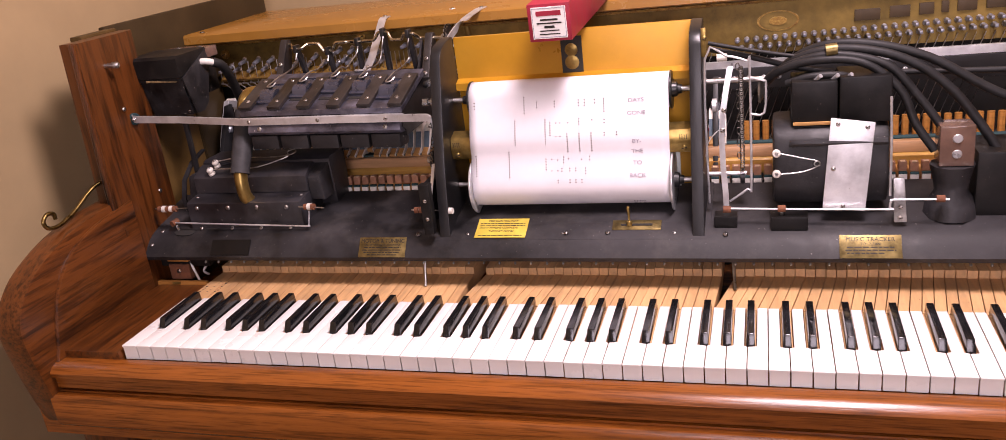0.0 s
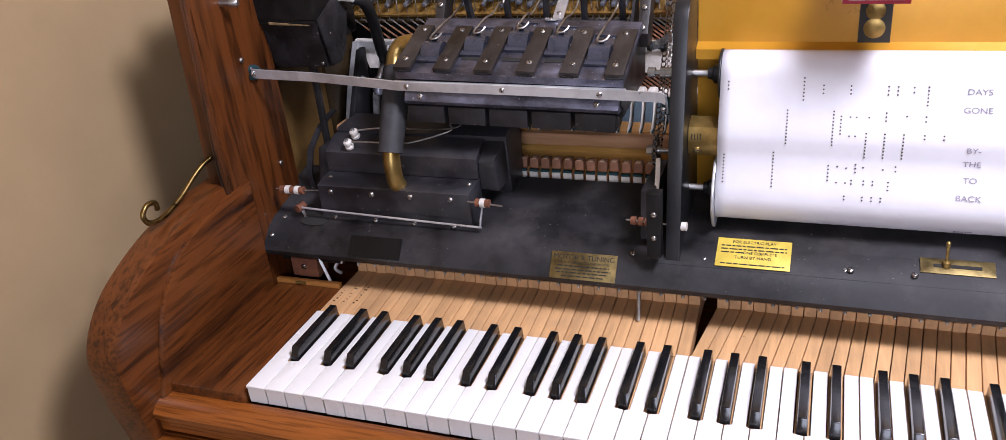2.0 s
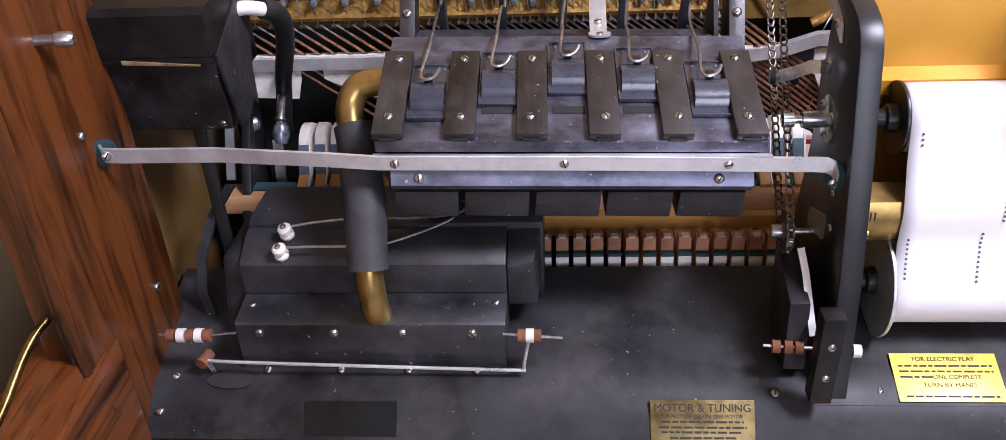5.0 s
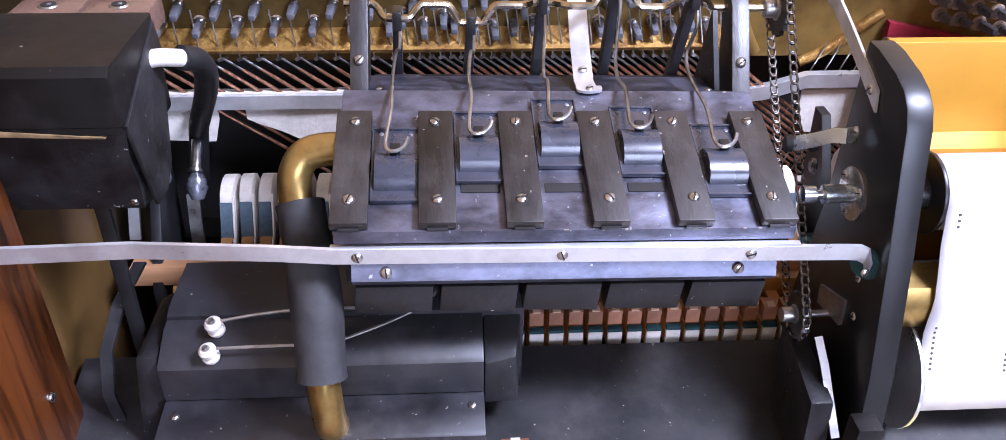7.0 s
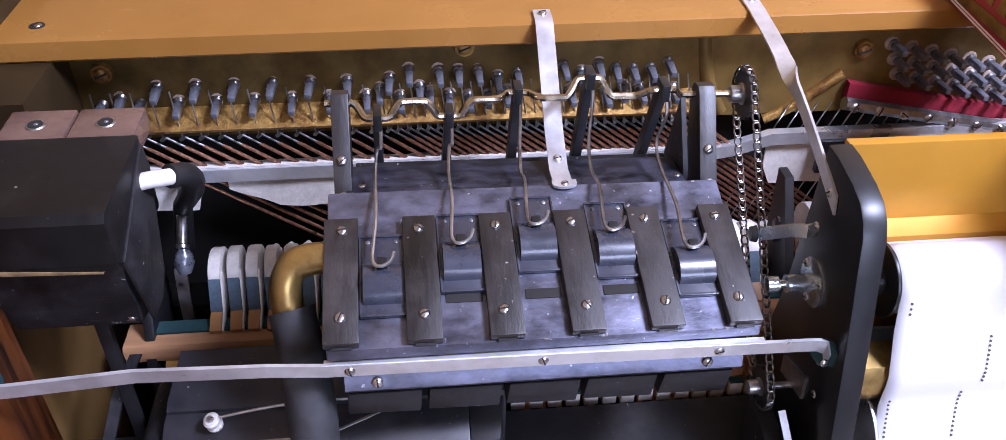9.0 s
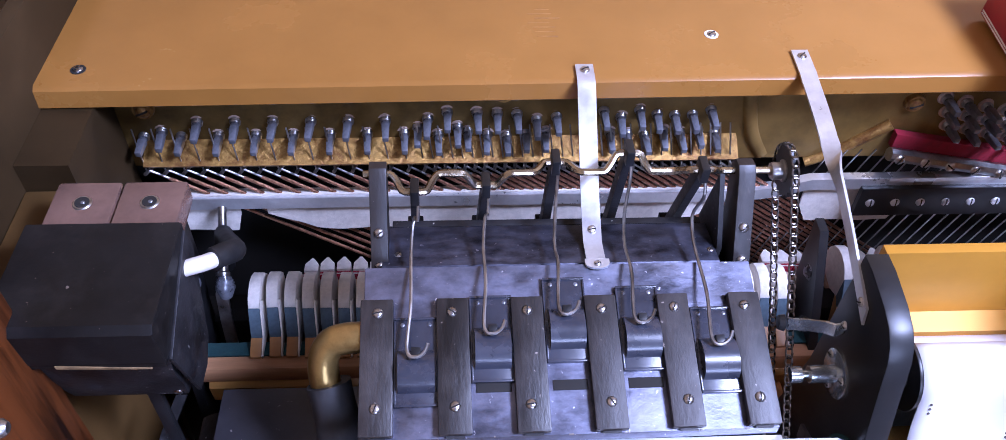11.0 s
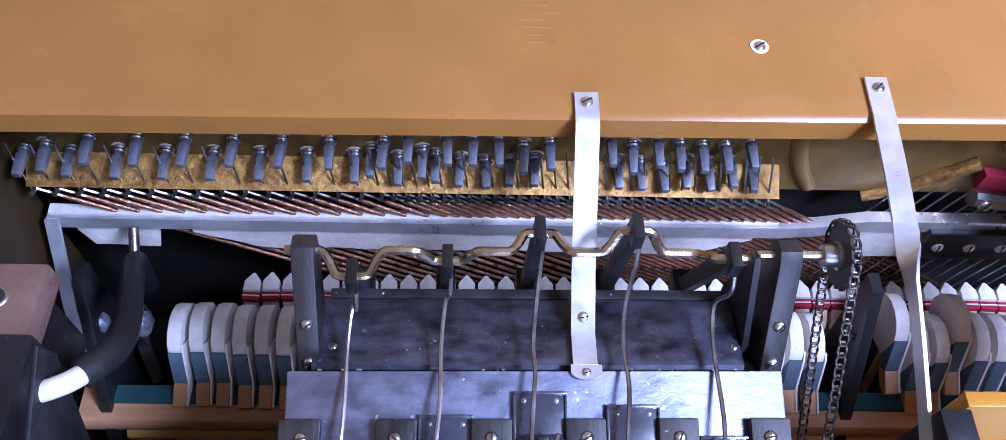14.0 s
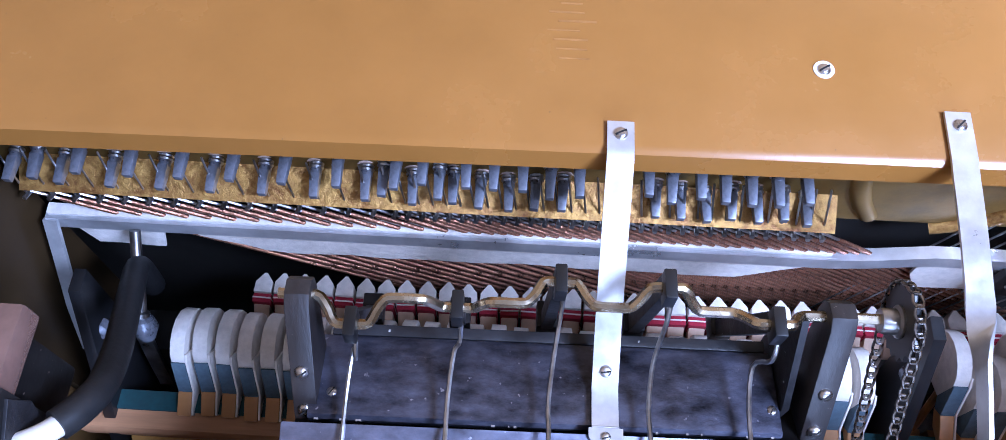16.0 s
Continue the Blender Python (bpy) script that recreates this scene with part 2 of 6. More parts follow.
PAPER = mat("white_roll_paper", (0.74, 0.725, 0.76), 0.5, vary=0.04, scale=20, bump=0.02)
HOLE = mat("dark_perforation", (0.02, 0.018, 0.016), 0.9, bump=0)
PUNCH = mat("shaded_paper_perforation", (0.12, 0.095, 0.08), 0.9, bump=0)
BUSHING = mat("pale_wood_pin_bushing", (0.58, 0.43, 0.34), 0.6, vary=0.3, scale=150, bump=0.2)
INK = mat("grey_violet_ink", (0.33, 0.29, 0.35), 0.8, bump=0)
LABEL_GOLD = mat("tarnished_gold_label", (0.25, 0.18, 0.07), 0.4, metal=0.8, vary=0.5, scale=60, bump=0.2, patchy=0.2)
LABEL_YELLOW = mat("yellow_foil_label", (0.72, 0.52, 0.08), 0.38, metal=0.25, vary=0.2, scale=60, bump=0.1)
LABEL_INK = mat("black_label_ink", (0.015, 0.013, 0.01), 0.6, bump=0)
RED_BOX = mat("red_roll_box_paper", (0.34, 0.015, 0.035), 0.5, vary=0.2, scale=40, bump=0.08)
WHITE_LABEL = mat("white_paper_label", (0.8, 0.78, 0.76), 0.6, vary=0.05, bump=0.02)
ACRYLIC = mat("pinkish_clear_plastic", (0.30, 0.18, 0.14), 0.12, vary=0.3, scale=25, bump=0.05)
ACRYLIC.node_tree.nodes["Principled BSDF"].inputs["Transmission Weight"].default_value = 0.45
WHITE_NYLON = mat("white_nylon", (0.72, 0.68, 0.62), 0.4, vary=0.15)
BLOCK_WOOD = mat("reddish_action_wood", (0.34, 0.15, 0.085), 0.6, vary=0.3, scale=60, bump=0.15, rand=0.25)
LEATHER = mat("red_brown_leather", (0.22, 0.075, 0.035), 0.8, vary=0.35, scale=120, bump=0.3)
PLASTER = mat("beige_wall_paint", (0.42, 0.285, 0.15), 0.8, vary=0.08, scale=5, bump=0.08)
CEIL = mat("white_ceiling_paint", (0.75, 0.72, 0.66), 0.9, vary=0.05, scale=8)
FLOOR_M = mat("brown_carpet", (0.16, 0.12, 0.09), 0.95, vary=0.3, scale=120, bump=0.5)
# near-black, so that the deep shade inside the case sits in the colour
SHADE_IN = mat("case_interior_shade", (0.012, 0.010, 0.008), 0.7, vary=0.3, scale=12, bump=0.1)
GLASS_PLATE = mat("ribbed_clear_plastic", (0.6, 0.66, 0.64), 0.15, vary=0.1)


# ---- mesh helpers ----
class B:
    """A small mesh builder on one bmesh."""

    def __init__(self):
        self.bm = bmesh.new()

    def hull8(self, pts, bevel=0.0):
        v = [self.bm.verts.new(p) for p in pts]
        quads = ((3, 2, 1, 0), (4, 5, 6, 7), (0, 1, 5, 4), (1, 2, 6, 5), (2, 3, 7, 6), (3, 0, 4, 7))
        f = [self.bm.faces.new([v[i] for i in q]) for q in quads]
        if bevel:
            edges = {e for x in f for e in x.edges}
            bmesh.ops.bevel(self.bm, geom=list(edges), offset=bevel, segments=2, affect="EDGES", profile=0.6)
        return self

    def box(self, x0, x1, y0, y1, z0, z1, bevel=0.0, m=None):
        p = [(x0, y0, z0), (x1, y0, z0), (x1, y1, z0), (x0, y1, z0), (x0, y0, z1), (x1, y0, z1), (x1, y1, z1), (x0, y1, z1)]
        if m:
            p = [m @ Vector(q) for q in p]
        return self.hull8(p, bevel)

    def prism(self, pts, axis, a, b, bevel=0.0):
        """Extrudes a 2D outline along an axis. pts are in the two other axes, in their order."""
        def put(p, w):
            return {"x": (w, p[0], p[1]), "y": (p[0], w, p[1]), "z": (p[0], p[1], w)}[axis]
        v0 = [self.bm.verts.new(put(p, a)) for p in pts]
        v1 = [self.bm.verts.new(put(p, b)) for p in pts]
        k = len(pts)
        f = [self.bm.faces.new(v0), self.bm.faces.new(v1[::-1])]
        f += [self.bm.faces.new((v0[i], v1[i], v1[(i + 1) % k], v0[(i + 1) % k])) for i in range(k)]
        bmesh.ops.recalc_face_normals(self.bm, faces=f)
        if bevel:
            rims = list(f[0].edges) + list(f[1].edges)
            bmesh.ops.bevel(self.bm, geom=rims, offset=bevel, segments=2, affect="EDGES", profile=0.6)
        return self

    def cyl(self, p0, p1, r0, r1=None, n=14):
        p0, p1 = Vector(p0), Vector(p1)
        d = p1 - p0
        m = Matrix.Translation((p0 + p1) / 2) @ d.to_track_quat("Z", "Y").to_matrix().to_4x4()
        bmesh.ops.create_cone(self.bm, cap_ends=True, segments=n, radius1=r0, radius2=r0 if r1 is None else r1, depth=d.length, matrix=m)
        return self

    def lathe(self, p0, p1, prof, n=16):
        """Stacked rings along the axis p0-p1; prof holds (share of the way, radius)."""
        p0, p1 = Vector(p0), Vector(p1)
        q = (p1 - p0).to_track_quat("Z", "Y").to_matrix()
        rings = []
        for s, r in prof:
            c = p0.lerp(p1, s)
            rings.append([self.bm.verts.new(c + q @ Vector((r * math.cos(a), r * math.sin(a), 0))) for a in (2 * math.pi * i / n for i in range(n))])
        for a, b in zip(rings, rings[1:]):
            for i in range(n):
                self.bm.faces.new((a[i], a[(i + 1) % n], b[(i + 1) % n], b[i]))
        self.bm.faces.new(rings[0][::-1])
        self.bm.faces.new(rings[-1])
        return self

    def tube(self, pts, r, n=8, smooth=4):
        """A round wire or hose through the points, rounded by Catmull-Rom."""
        p = [Vector(q) for q in pts]
        way = []
        for i in range(len(p) - 1):
            a, b, c, d = p[max(i - 1, 0)], p[i], p[i + 1], p[min(i + 2, len(p) - 1)]
            for s in range(smooth):
                t = s / smooth
                way.append(0.5 * ((2 * b) + (c - a) * t + (2 * a - 5 * b + 4 * c - d) * t * t + (3 * b - a - 3 * c + d) * t ** 3))
        way.append(p[-1])
        side = None
        rings = []
        for i, c in enumerate(way):
            d = (way[min(i + 1, len(way) - 1)] - way[max(i - 1, 0)]).normalized()
            if side is None:
                side = d.orthogonal().normalized()
            side = (side - d * side.dot(d)).normalized()
            up = d.cross(side)
            rr = r if not callable(r) else r(i / (len(way) - 1))
            rings.append([self.bm.verts.new(c + (side * math.cos(a) + up * math.sin(a)) * rr) for a in (2 * math.pi * k / n for k in range(n))])
        for a, b in zip(rings, rings[1:]):
            for k in range(n):
                self.bm.faces.new((a[k], a[(k + 1) % n], b[(k + 1) % n], b[k]))
        self.bm.faces.new(rings[0][::-1])
        self.bm.faces.new(rings[-1])
        return self

    def ribbon(self, pts, width, thick):
        """A flat strip bent in the plane across its width. pts are centre points; width runs along the given vector."""
        w = Vector(width) / 2
        p = [Vector(q) for q in pts]
        rings = []
        for i, c in enumerate(p):
            d = (p[min(i + 1, len(p) - 1)] - p[max(i - 1, 0)]).normalized()
            nrm = d.cross(w).normalized() * thick / 2
            rings.append([self.bm.verts.new(c + a) for a in (w + nrm, -w + nrm, -w - nrm, w - nrm)])
        for a, b in zip(rings, rings[1:]):
            for k in range(4):
                self.bm.faces.new((a[k], a[(k + 1) % 4], b[(k + 1) % 4], b[k]))
        self.bm.faces.new(rings[0][::-1])
        self.bm.faces.new(rings[-1])
        return self

    def shear(self, k, x0):
        """Runs the whole mesh back by k for each metre to the right of x0."""
        for v in self.bm.verts:
            v.co.y += k * (v.co.x - x0)
        return self

    def ball(self, c, r, n=10, squash=(1, 1, 1)):
        bmesh.ops.create_uvsphere(self.bm, u_segments=n, v_segments=max(4, n // 2), radius=r,
                                  matrix=Matrix.Translation(c) @ Matrix.Diagonal((*squash, 1)))
        return self


def mesh_of(b, material, smooth=40):
    bm = b.bm
    bmesh.ops.recalc_face_normals(bm, faces=bm.faces[:])
    me = bpy.data.meshes.new("mesh")
    bm.to_mesh(me)
    bm.free()
    me.materials.append(material)
    for p in me.polygons:
        p.use_smooth = True
    me.set_sharp_from_angle(angle=radians(smooth))
    return me


def part(name, b, material, parent=None, label=""):
    ob = new(name, mesh_of(b, material))
    ob.data.name = name
    if parent is not None:
        ob.parent = parent
        if parent.type == "EMPTY":
            ob.matrix_parent_inverse = Matrix.Translation(-parent.location)
    if label:
        ob["label"] = label
    return ob


def thing(name, base, label, category, group="", kind=""):
    ob = new(name)
    ob.location = base
    ob.empty_display_size = 0.02
    return tagged(ob, label, category, group, kind)


def solid(name, b, material, label, category, group="", kind=""):
    return tagged(part(name, b, material), label, category, group, kind)


def structure(name, b, material, label, category="structure"):
    return tagged(part(name, b, material), label, category, "", "structure")


def screw(parent, c, normal, r=0.0035, turn=0.0, material=None, name="screw"):
    """A slotted round-head screw on a surface."""
    nrm = Vector(normal).normalized()
    q = nrm.to_track_quat("Z", "Y").to_matrix().to_4x4()
    m = Matrix.Translation(c) @ q @ Matrix.Rotation(turn, 4, "Z")
    b = B()
    n = 12
    prof = [(1.0, -0.2), (1.0, 0.12), (0.8, 0.36), (0.45, 0.5)]
    rings = [[b.bm.verts.new(m @ Vector((r * s * math.cos(2 * math.pi * i / n), r * s * math.sin(2 * math.pi * i / n), h * r))) for i in range(n)] for s, h in prof]
    for a, c2 in zip(rings, rings[1:]):
        for i in range(n):
            b.bm.faces.new((a[i], a[(i + 1) % n], c2[(i + 1) % n], c2[i]))
    b.bm.faces.new(rings[-1])
    ob = part(name, b, material or SCREW, parent)
    s = B()
    s.box(-r * 0.85, r * 0.85, -r * 0.13, r * 0.13, r * 0.3, r * 0.54, 0, m)
    part("slot", s, HOLE, ob if parent is None or parent.type == "EMPTY" else parent)
    return ob


def text_on(words, m, size, material, parent, name="lettering", depth=0.0003, width=1.0):
    cu = bpy.data.curves.new(name, "FONT")
    cu.body, cu.size, cu.extrude, cu.align_x, cu.align_y = words, size, depth, "CENTER", "CENTER"
    tmp = bpy.data.objects.new(name, cu)
    me = bpy.data.meshes.new_from_object(tmp)
    bpy.data.objects.remove(tmp)
    me.transform(m @ Matrix.Diagonal((width, 1, 1, 1)))
    me.materials.append(material)
    ob = new(name, me)
    ob.parent = parent
    if parent.type == "EMPTY":
        ob.matrix_parent_inverse = Matrix.Translation(-parent.location)
    return ob


# ---- the room ----
structure("floor", B().box(-0.36, 3.4, -3.1, 0.96, -0.1, 0.0), FLOOR_M, "brown carpet floor of the room", "floor")
structure("ceiling", B().box(-0.36, 3.4, -3.1, 0.96, 2.42, 2.5), CEIL, "plain white painted ceiling", "ceiling")
structure("wall_west", B().box(-0.36, -0.26, -3.1, 0.96, 0, 2.42), PLASTER, "plain beige painted wall beside the piano", "wall")
structure("wall_north", B().box(-0.26, 3.4, 0.86, 0.96, 0, 2.42), PLASTER, "plain beige wall behind the piano", "wall")
structure("wall_east", B().box(3.3, 3.4, -3.0, 0.86, 0, 2.42), PLASTER, "plain beige wall of the room", "wall")
w = B()
for q in ((-0.26, 0.5, 0, 2.42), (2.0, 3.3, 0, 2.42), (0.5, 2.0, 0, 1.1), (0.5, 2.0, 2.4, 2.42)):
    w.box(q[0], q[1], -3.1, -3.0, q[2], q[3])
structure("wall_south", w, PLASTER, "plain beige wall with a window opening", "wall")

# ---- piano case ----
KX1 = 1.2272
case = thing("piano_case", (0.6, 0.3, 0.0), "stained oak case of an upright player piano, front panels taken off", "piano")
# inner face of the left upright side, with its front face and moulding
part("side_panel", B().prism([(0.168, 0.80), (0.180, 1.118), (0.31, 1.118), (0.31, 0.70), (0.19, 0.70)], "x", -0.130, -0.1, 0.004), OAK_Z, case, "stained oak upright side, darkened for shade")
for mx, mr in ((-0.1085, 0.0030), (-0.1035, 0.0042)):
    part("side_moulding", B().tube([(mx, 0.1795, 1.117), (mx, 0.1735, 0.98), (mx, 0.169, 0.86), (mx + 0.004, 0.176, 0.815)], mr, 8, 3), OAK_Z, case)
# thin dark strip drawn for the shade in the moulding's groove
part("side_groove", B().hull8([(-0.1068, 0.1672, 0.82), (-0.1056, 0.1672, 0.82), (-0.1056, 0.1720, 0.82), (-0.1068, 0.1720, 0.82), (-0.1068, 0.1788, 1.116), (-0.1056, 0.1788, 1.116), (-0.1056, 0.1825, 1.116), (-0.1068, 0.1825, 1.116)]), SHADE_IN, case)
part("side_wall", B().box(-0.165, -0.152, 0.311, 0.81, 0.0, 1.125, 0.003), SHADED_SIDE, case, "brown painted inner side of the case, darkened for shade")
part("side_filler", B().box(-0.1518, -0.1145, 0.4455, 0.5365, 0.6, 1.0578), SHADED_SIDE, case)
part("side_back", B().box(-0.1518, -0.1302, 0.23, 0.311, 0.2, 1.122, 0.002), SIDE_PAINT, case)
# curved arm
def smooth_outline(pts, first, last, steps=4):
    """Rounds the stretch of an outline between two of its points by Catmull-Rom."""
    out = list(pts[:first])
    for i in range(first, last):
        a, b, c, d = (Vector(pts[max(0, min(len(pts) - 1, i + k))]) for k in (-1, 0, 1, 2))
        for j in range(steps):
            f = j / steps
            q = 0.5 * (2 * b + (c - a) * f + (2 * a - 5 * b + 4 * c - d) * f * f + (3 * b - a - 3 * c + d) * f ** 3)
            out.append((q.x, q.y))
    return out + list(pts[last:])


arm = [(0.20, 0.872), (0.13, 0.870), (0.075, 0.862), (0.028, 0.848), (-0.016, 0.827), (-0.045, 0.80), (-0.059, 0.772), (-0.060, 0.745),
       (-0.055, 0.71), (-0.047, 0.67), (-0.038, 0.63), (-0.026, 0.60), (0.0, 0.585), (0.20, 0.585)]
arm = smooth_outline(arm, 0, 12)
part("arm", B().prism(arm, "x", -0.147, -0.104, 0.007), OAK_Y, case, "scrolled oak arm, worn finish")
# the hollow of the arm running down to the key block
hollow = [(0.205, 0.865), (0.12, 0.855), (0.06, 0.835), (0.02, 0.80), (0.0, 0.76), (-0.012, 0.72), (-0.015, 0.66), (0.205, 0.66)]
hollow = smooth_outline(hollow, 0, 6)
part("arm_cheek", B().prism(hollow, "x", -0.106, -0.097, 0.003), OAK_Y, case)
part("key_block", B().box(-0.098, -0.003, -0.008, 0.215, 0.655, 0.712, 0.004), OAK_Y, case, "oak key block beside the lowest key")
part("key_block", B().box(KX1 + 0.004, KX1 + 0.1, -0.008, 0.215, 0.655, 0.712, 0.004), OAK_Y, case)
part("arm", B().prism(arm, "x", KX1 + 0.108, KX1 + 0.152, 0.007), OAK_Z, case)
part("side_wall", B().box(KX1 + 0.152, KX1 + 0.19, 0.165, 0.80, 0.0, 1.125, 0.004), TAN, case)
# key slip with its nosing, groove and lower rail
slip = [(-0.006, 0.70), (-0.018, 0.701), (-0.03, 0.697), (-0.037, 0.69), (-0.036, 0.683), (-0.03, 0.679), (-0.03, 0.664), (-0.026, 0.662), (-0.006, 0.662)]
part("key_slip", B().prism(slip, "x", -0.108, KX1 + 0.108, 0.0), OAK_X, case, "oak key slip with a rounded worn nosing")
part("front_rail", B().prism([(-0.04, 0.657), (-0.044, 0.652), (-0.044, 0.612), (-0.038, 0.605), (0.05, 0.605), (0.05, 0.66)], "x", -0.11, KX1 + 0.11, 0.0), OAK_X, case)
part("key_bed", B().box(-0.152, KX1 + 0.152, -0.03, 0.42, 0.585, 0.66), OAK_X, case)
for lx in (-0.075, KX1 + 0.075):
    part("leg", B().lathe((lx, 0.02, 0.0), (lx, 0.02, 0.585), [(0, 0.02), (0.06, 0.028), (0.12, 0.022), (0.45, 0.032), (0.62, 0.024), (0.7, 0.036), (0.76, 0.026), (0.85, 0.038), (0.9, 0.034), (0.91, 0.045), (1, 0.045)], 20), OAK_Z, case, "turned oak leg")
part("bottom_board", B().box(-0.15, KX1 + 0.15, 0.19, 0.21, 0.04, 0.585), OAK_X, case)
part("back_board", B().box(-0.15, KX1 + 0.15, 0.70, 0.72, 0.02, 1.04), SHADE_IN, case)
# the tan top frame behind the tuning pins
part("top_frame", B().prism([(0.507, 1.058), (0.505, 1.06), (0.506, 1.074), (0.510, 1.077), (0.81, 1.077), (0.81, 1.058)], "x", -0.152, KX1 + 0.152).shear(0.012, -0.15), TAN, case, "tan painted top frame with worn spots")
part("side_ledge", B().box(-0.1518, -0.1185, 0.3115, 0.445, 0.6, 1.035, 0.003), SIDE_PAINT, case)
for c in ((0.355, 0.567, 1.077), (-0.125, 0.528, 1.077)):
    part("screw_hole", B().cyl((c[0], c[1], c[2] - 0.002), (c[0], c[1], c[2] + 0.0006), 0.0056, n=16), HOLE if c[0] < 0 else WHITE_LABEL, case)
    screw(case, (c[0], c[1], c[2] + 0.0002), (0, 0, 1), 0.0038, 0.6)

for i in range(7):  # pale streaks that paint a lamp's reflection in the lacquer beside the stay
    rx, ry = 0.222 + random.uniform(-0.006, 0.006), 0.566 + 0.0062 * i
    glint = B().box(rx - random.uniform(0.004, 0.011), rx + random.uniform(0.004, 0.011), ry, ry + random.uniform(0.0006, 0.0014), 1.0768, 1.0773)
    part("glint_streak", glint, GLINT_TAN, case)

# brass hook on the arm
part("hook", B().tube([(-0.118, 0.174, 0.906), (-0.122, 0.160, 0.902), (-0.125, 0.142, 0.893), (-0.126, 0.118, 0.881), (-0.127, 0.095, 0.873), (-0.128, 0.077, 0.870),
                       (-0.130, 0.062, 0.873), (-0.131, 0.058, 0.884), (-0.131, 0.068, 0.892), (-0.131, 0.080, 0.889), (-0.131, 0.081, 0.880)], 0.0031, 10, 5), DULL_BRASS, case, "curled dull brass hook")

# ---- iron plate, tuning pins, strings ----
plate = thing("iron_plate", (0.5, 0.54, 0.9), "bronzed cast iron piano plate with raised emblem", "piano plate")
part("web", B().box(-0.118, KX1 + 0.12, 0.537, 0.56, 0.972, 1.056, 0.0), BRONZE, plate)
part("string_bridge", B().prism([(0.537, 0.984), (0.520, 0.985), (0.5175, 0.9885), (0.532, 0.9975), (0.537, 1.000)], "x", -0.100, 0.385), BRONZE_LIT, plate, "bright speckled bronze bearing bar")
part("top_lip", B().tube([(-0.112, 0.5345, 1.0525), (0.38, 0.5345, 1.0525), (0.8, 0.5345, 1.0525), (KX1 + 0.1, 0.5345, 1.0525)], 0.0026, 8, 1), BRONZE_LIT, plate, "rounded upper edge of the plate, painted as lit")
# near-black sheet added behind plate and strings for the shade of the gap
part("gap_shade_sheet", B().box(-0.15, KX1 + 0.15, 0.560, 0.566, 0.55, 1.058), SHADE_IN, plate)
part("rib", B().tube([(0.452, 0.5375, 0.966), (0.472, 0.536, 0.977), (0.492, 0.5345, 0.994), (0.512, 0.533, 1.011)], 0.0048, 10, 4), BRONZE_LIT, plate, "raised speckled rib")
part("rib", B().tube([(0.386, 0.541, 1.055), (0.390, 0.5395, 1.03), (0.398, 0.539, 1.0), (0.412, 0.5405, 0.975)], 0.0065, 12, 4), BRONZE, plate)
for c in ((-0.092, 0.535, 1.033), (0.19, 0.535, 1.046), (0.525, 0.535, 1.032)):
    wb = B()
    wb.cyl((c[0], c[1] + 0.003, c[2]), (c[0], c[1] - 0.002, c[2]), 0.009, 0.008, 18)
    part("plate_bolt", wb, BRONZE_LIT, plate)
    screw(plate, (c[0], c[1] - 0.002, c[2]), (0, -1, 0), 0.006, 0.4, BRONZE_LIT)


def tuning_pin():
    root = thing("tuning_pin", (0, 0, 0), "blued steel tuning pin with a coil of wire", "tuning pin", "tuning pins")
    b = B()
    b.cyl((0, 0.012, 0), (0, -0.0035, 0), 0.0036, n=10)
    b.hull8([(-0.0031, -0.003, -0.0031), (0.0031, -0.003, -0.0031), (0.0031, -0.003, 0.0031), (-0.0031, -0.003, 0.0031),
             (-0.0024, -0.0185, -0.0024), (0.0024, -0.0185, -0.0024), (0.0024, -0.0185, 0.0024), (-0.0024, -0.0185, 0.0024)], 0.0007)
    part("shank", b, PIN_STEEL, root)
    c = B()
    for k in range(3):
        c.lathe((0, 0.004 - k * 0.0022, 0), (0, 0.006 - k * 0.0022, 0), [(0, 0.004), (0.5, 0.0047), (1, 0.004)], 10)
    part("coil", c, DULL_STEEL, root)
    part("bushing", B().lathe((0, 0.0035, 0), (0, 0.0065, 0), [(0, 0.0058), (0.4, 0.0067), (1, 0.0067)], 14), BUSHING, root, "pale wooden pin bushing")
    return root


PIN = tuning_pin()
pins = []
for i in range(8):  # single bass strings, two rows
    pins.append((-0.1 + 0.0298 * i, 1.002))
    if i < 7:
        pins.append((-0.0845 + 0.0298 * i, 1.016 if i else 1.007))
for i in range(15):  # paired strings, staggered
    pins.append((0.120 + 0.0080 * i, (1.008, 1.017, 1.000, 1.024)[i % 4] if i < 5 else (1.019, 1.000)[i % 2] + random.uniform(-0.004, 0.004)))
for i in range(14):
    pins.append((0.270 + 0.0073 * i, (1.021, 0.999)[i % 2] + random.uniform(-0.004, 0.004)))
for k, (x, z) in enumerate(pins):
    m = pose(x + 0.001, 0.534, z + 0.0025, 7 + random.uniform(-3, 3), 0, random.uniform(-3, 3))
    if k == 0:
        PIN.matrix_basis = m
    else:
        copy_thing(PIN, m)
# the treble pins
for i in range(30):
    x = 0.832 + 0.0142 * i
    copy_thing(PIN, pose(x, 0.535, 0.995 + 0.0004 * i, -3, 0, 0))
    copy_thing(PIN, pose(x + 0.006, 0.535, 0.983 + 0.0004 * i, -3, 0, 0))
for i in range(8):
    for r in range(3):
        copy_thing(PIN, pose(0.550 + 0.0185 * i + 0.006 * r, 0.532, 1.036 - 0.0042 * i - 0.0142 * r, -3, 0, random.uniform(-3, 3)))
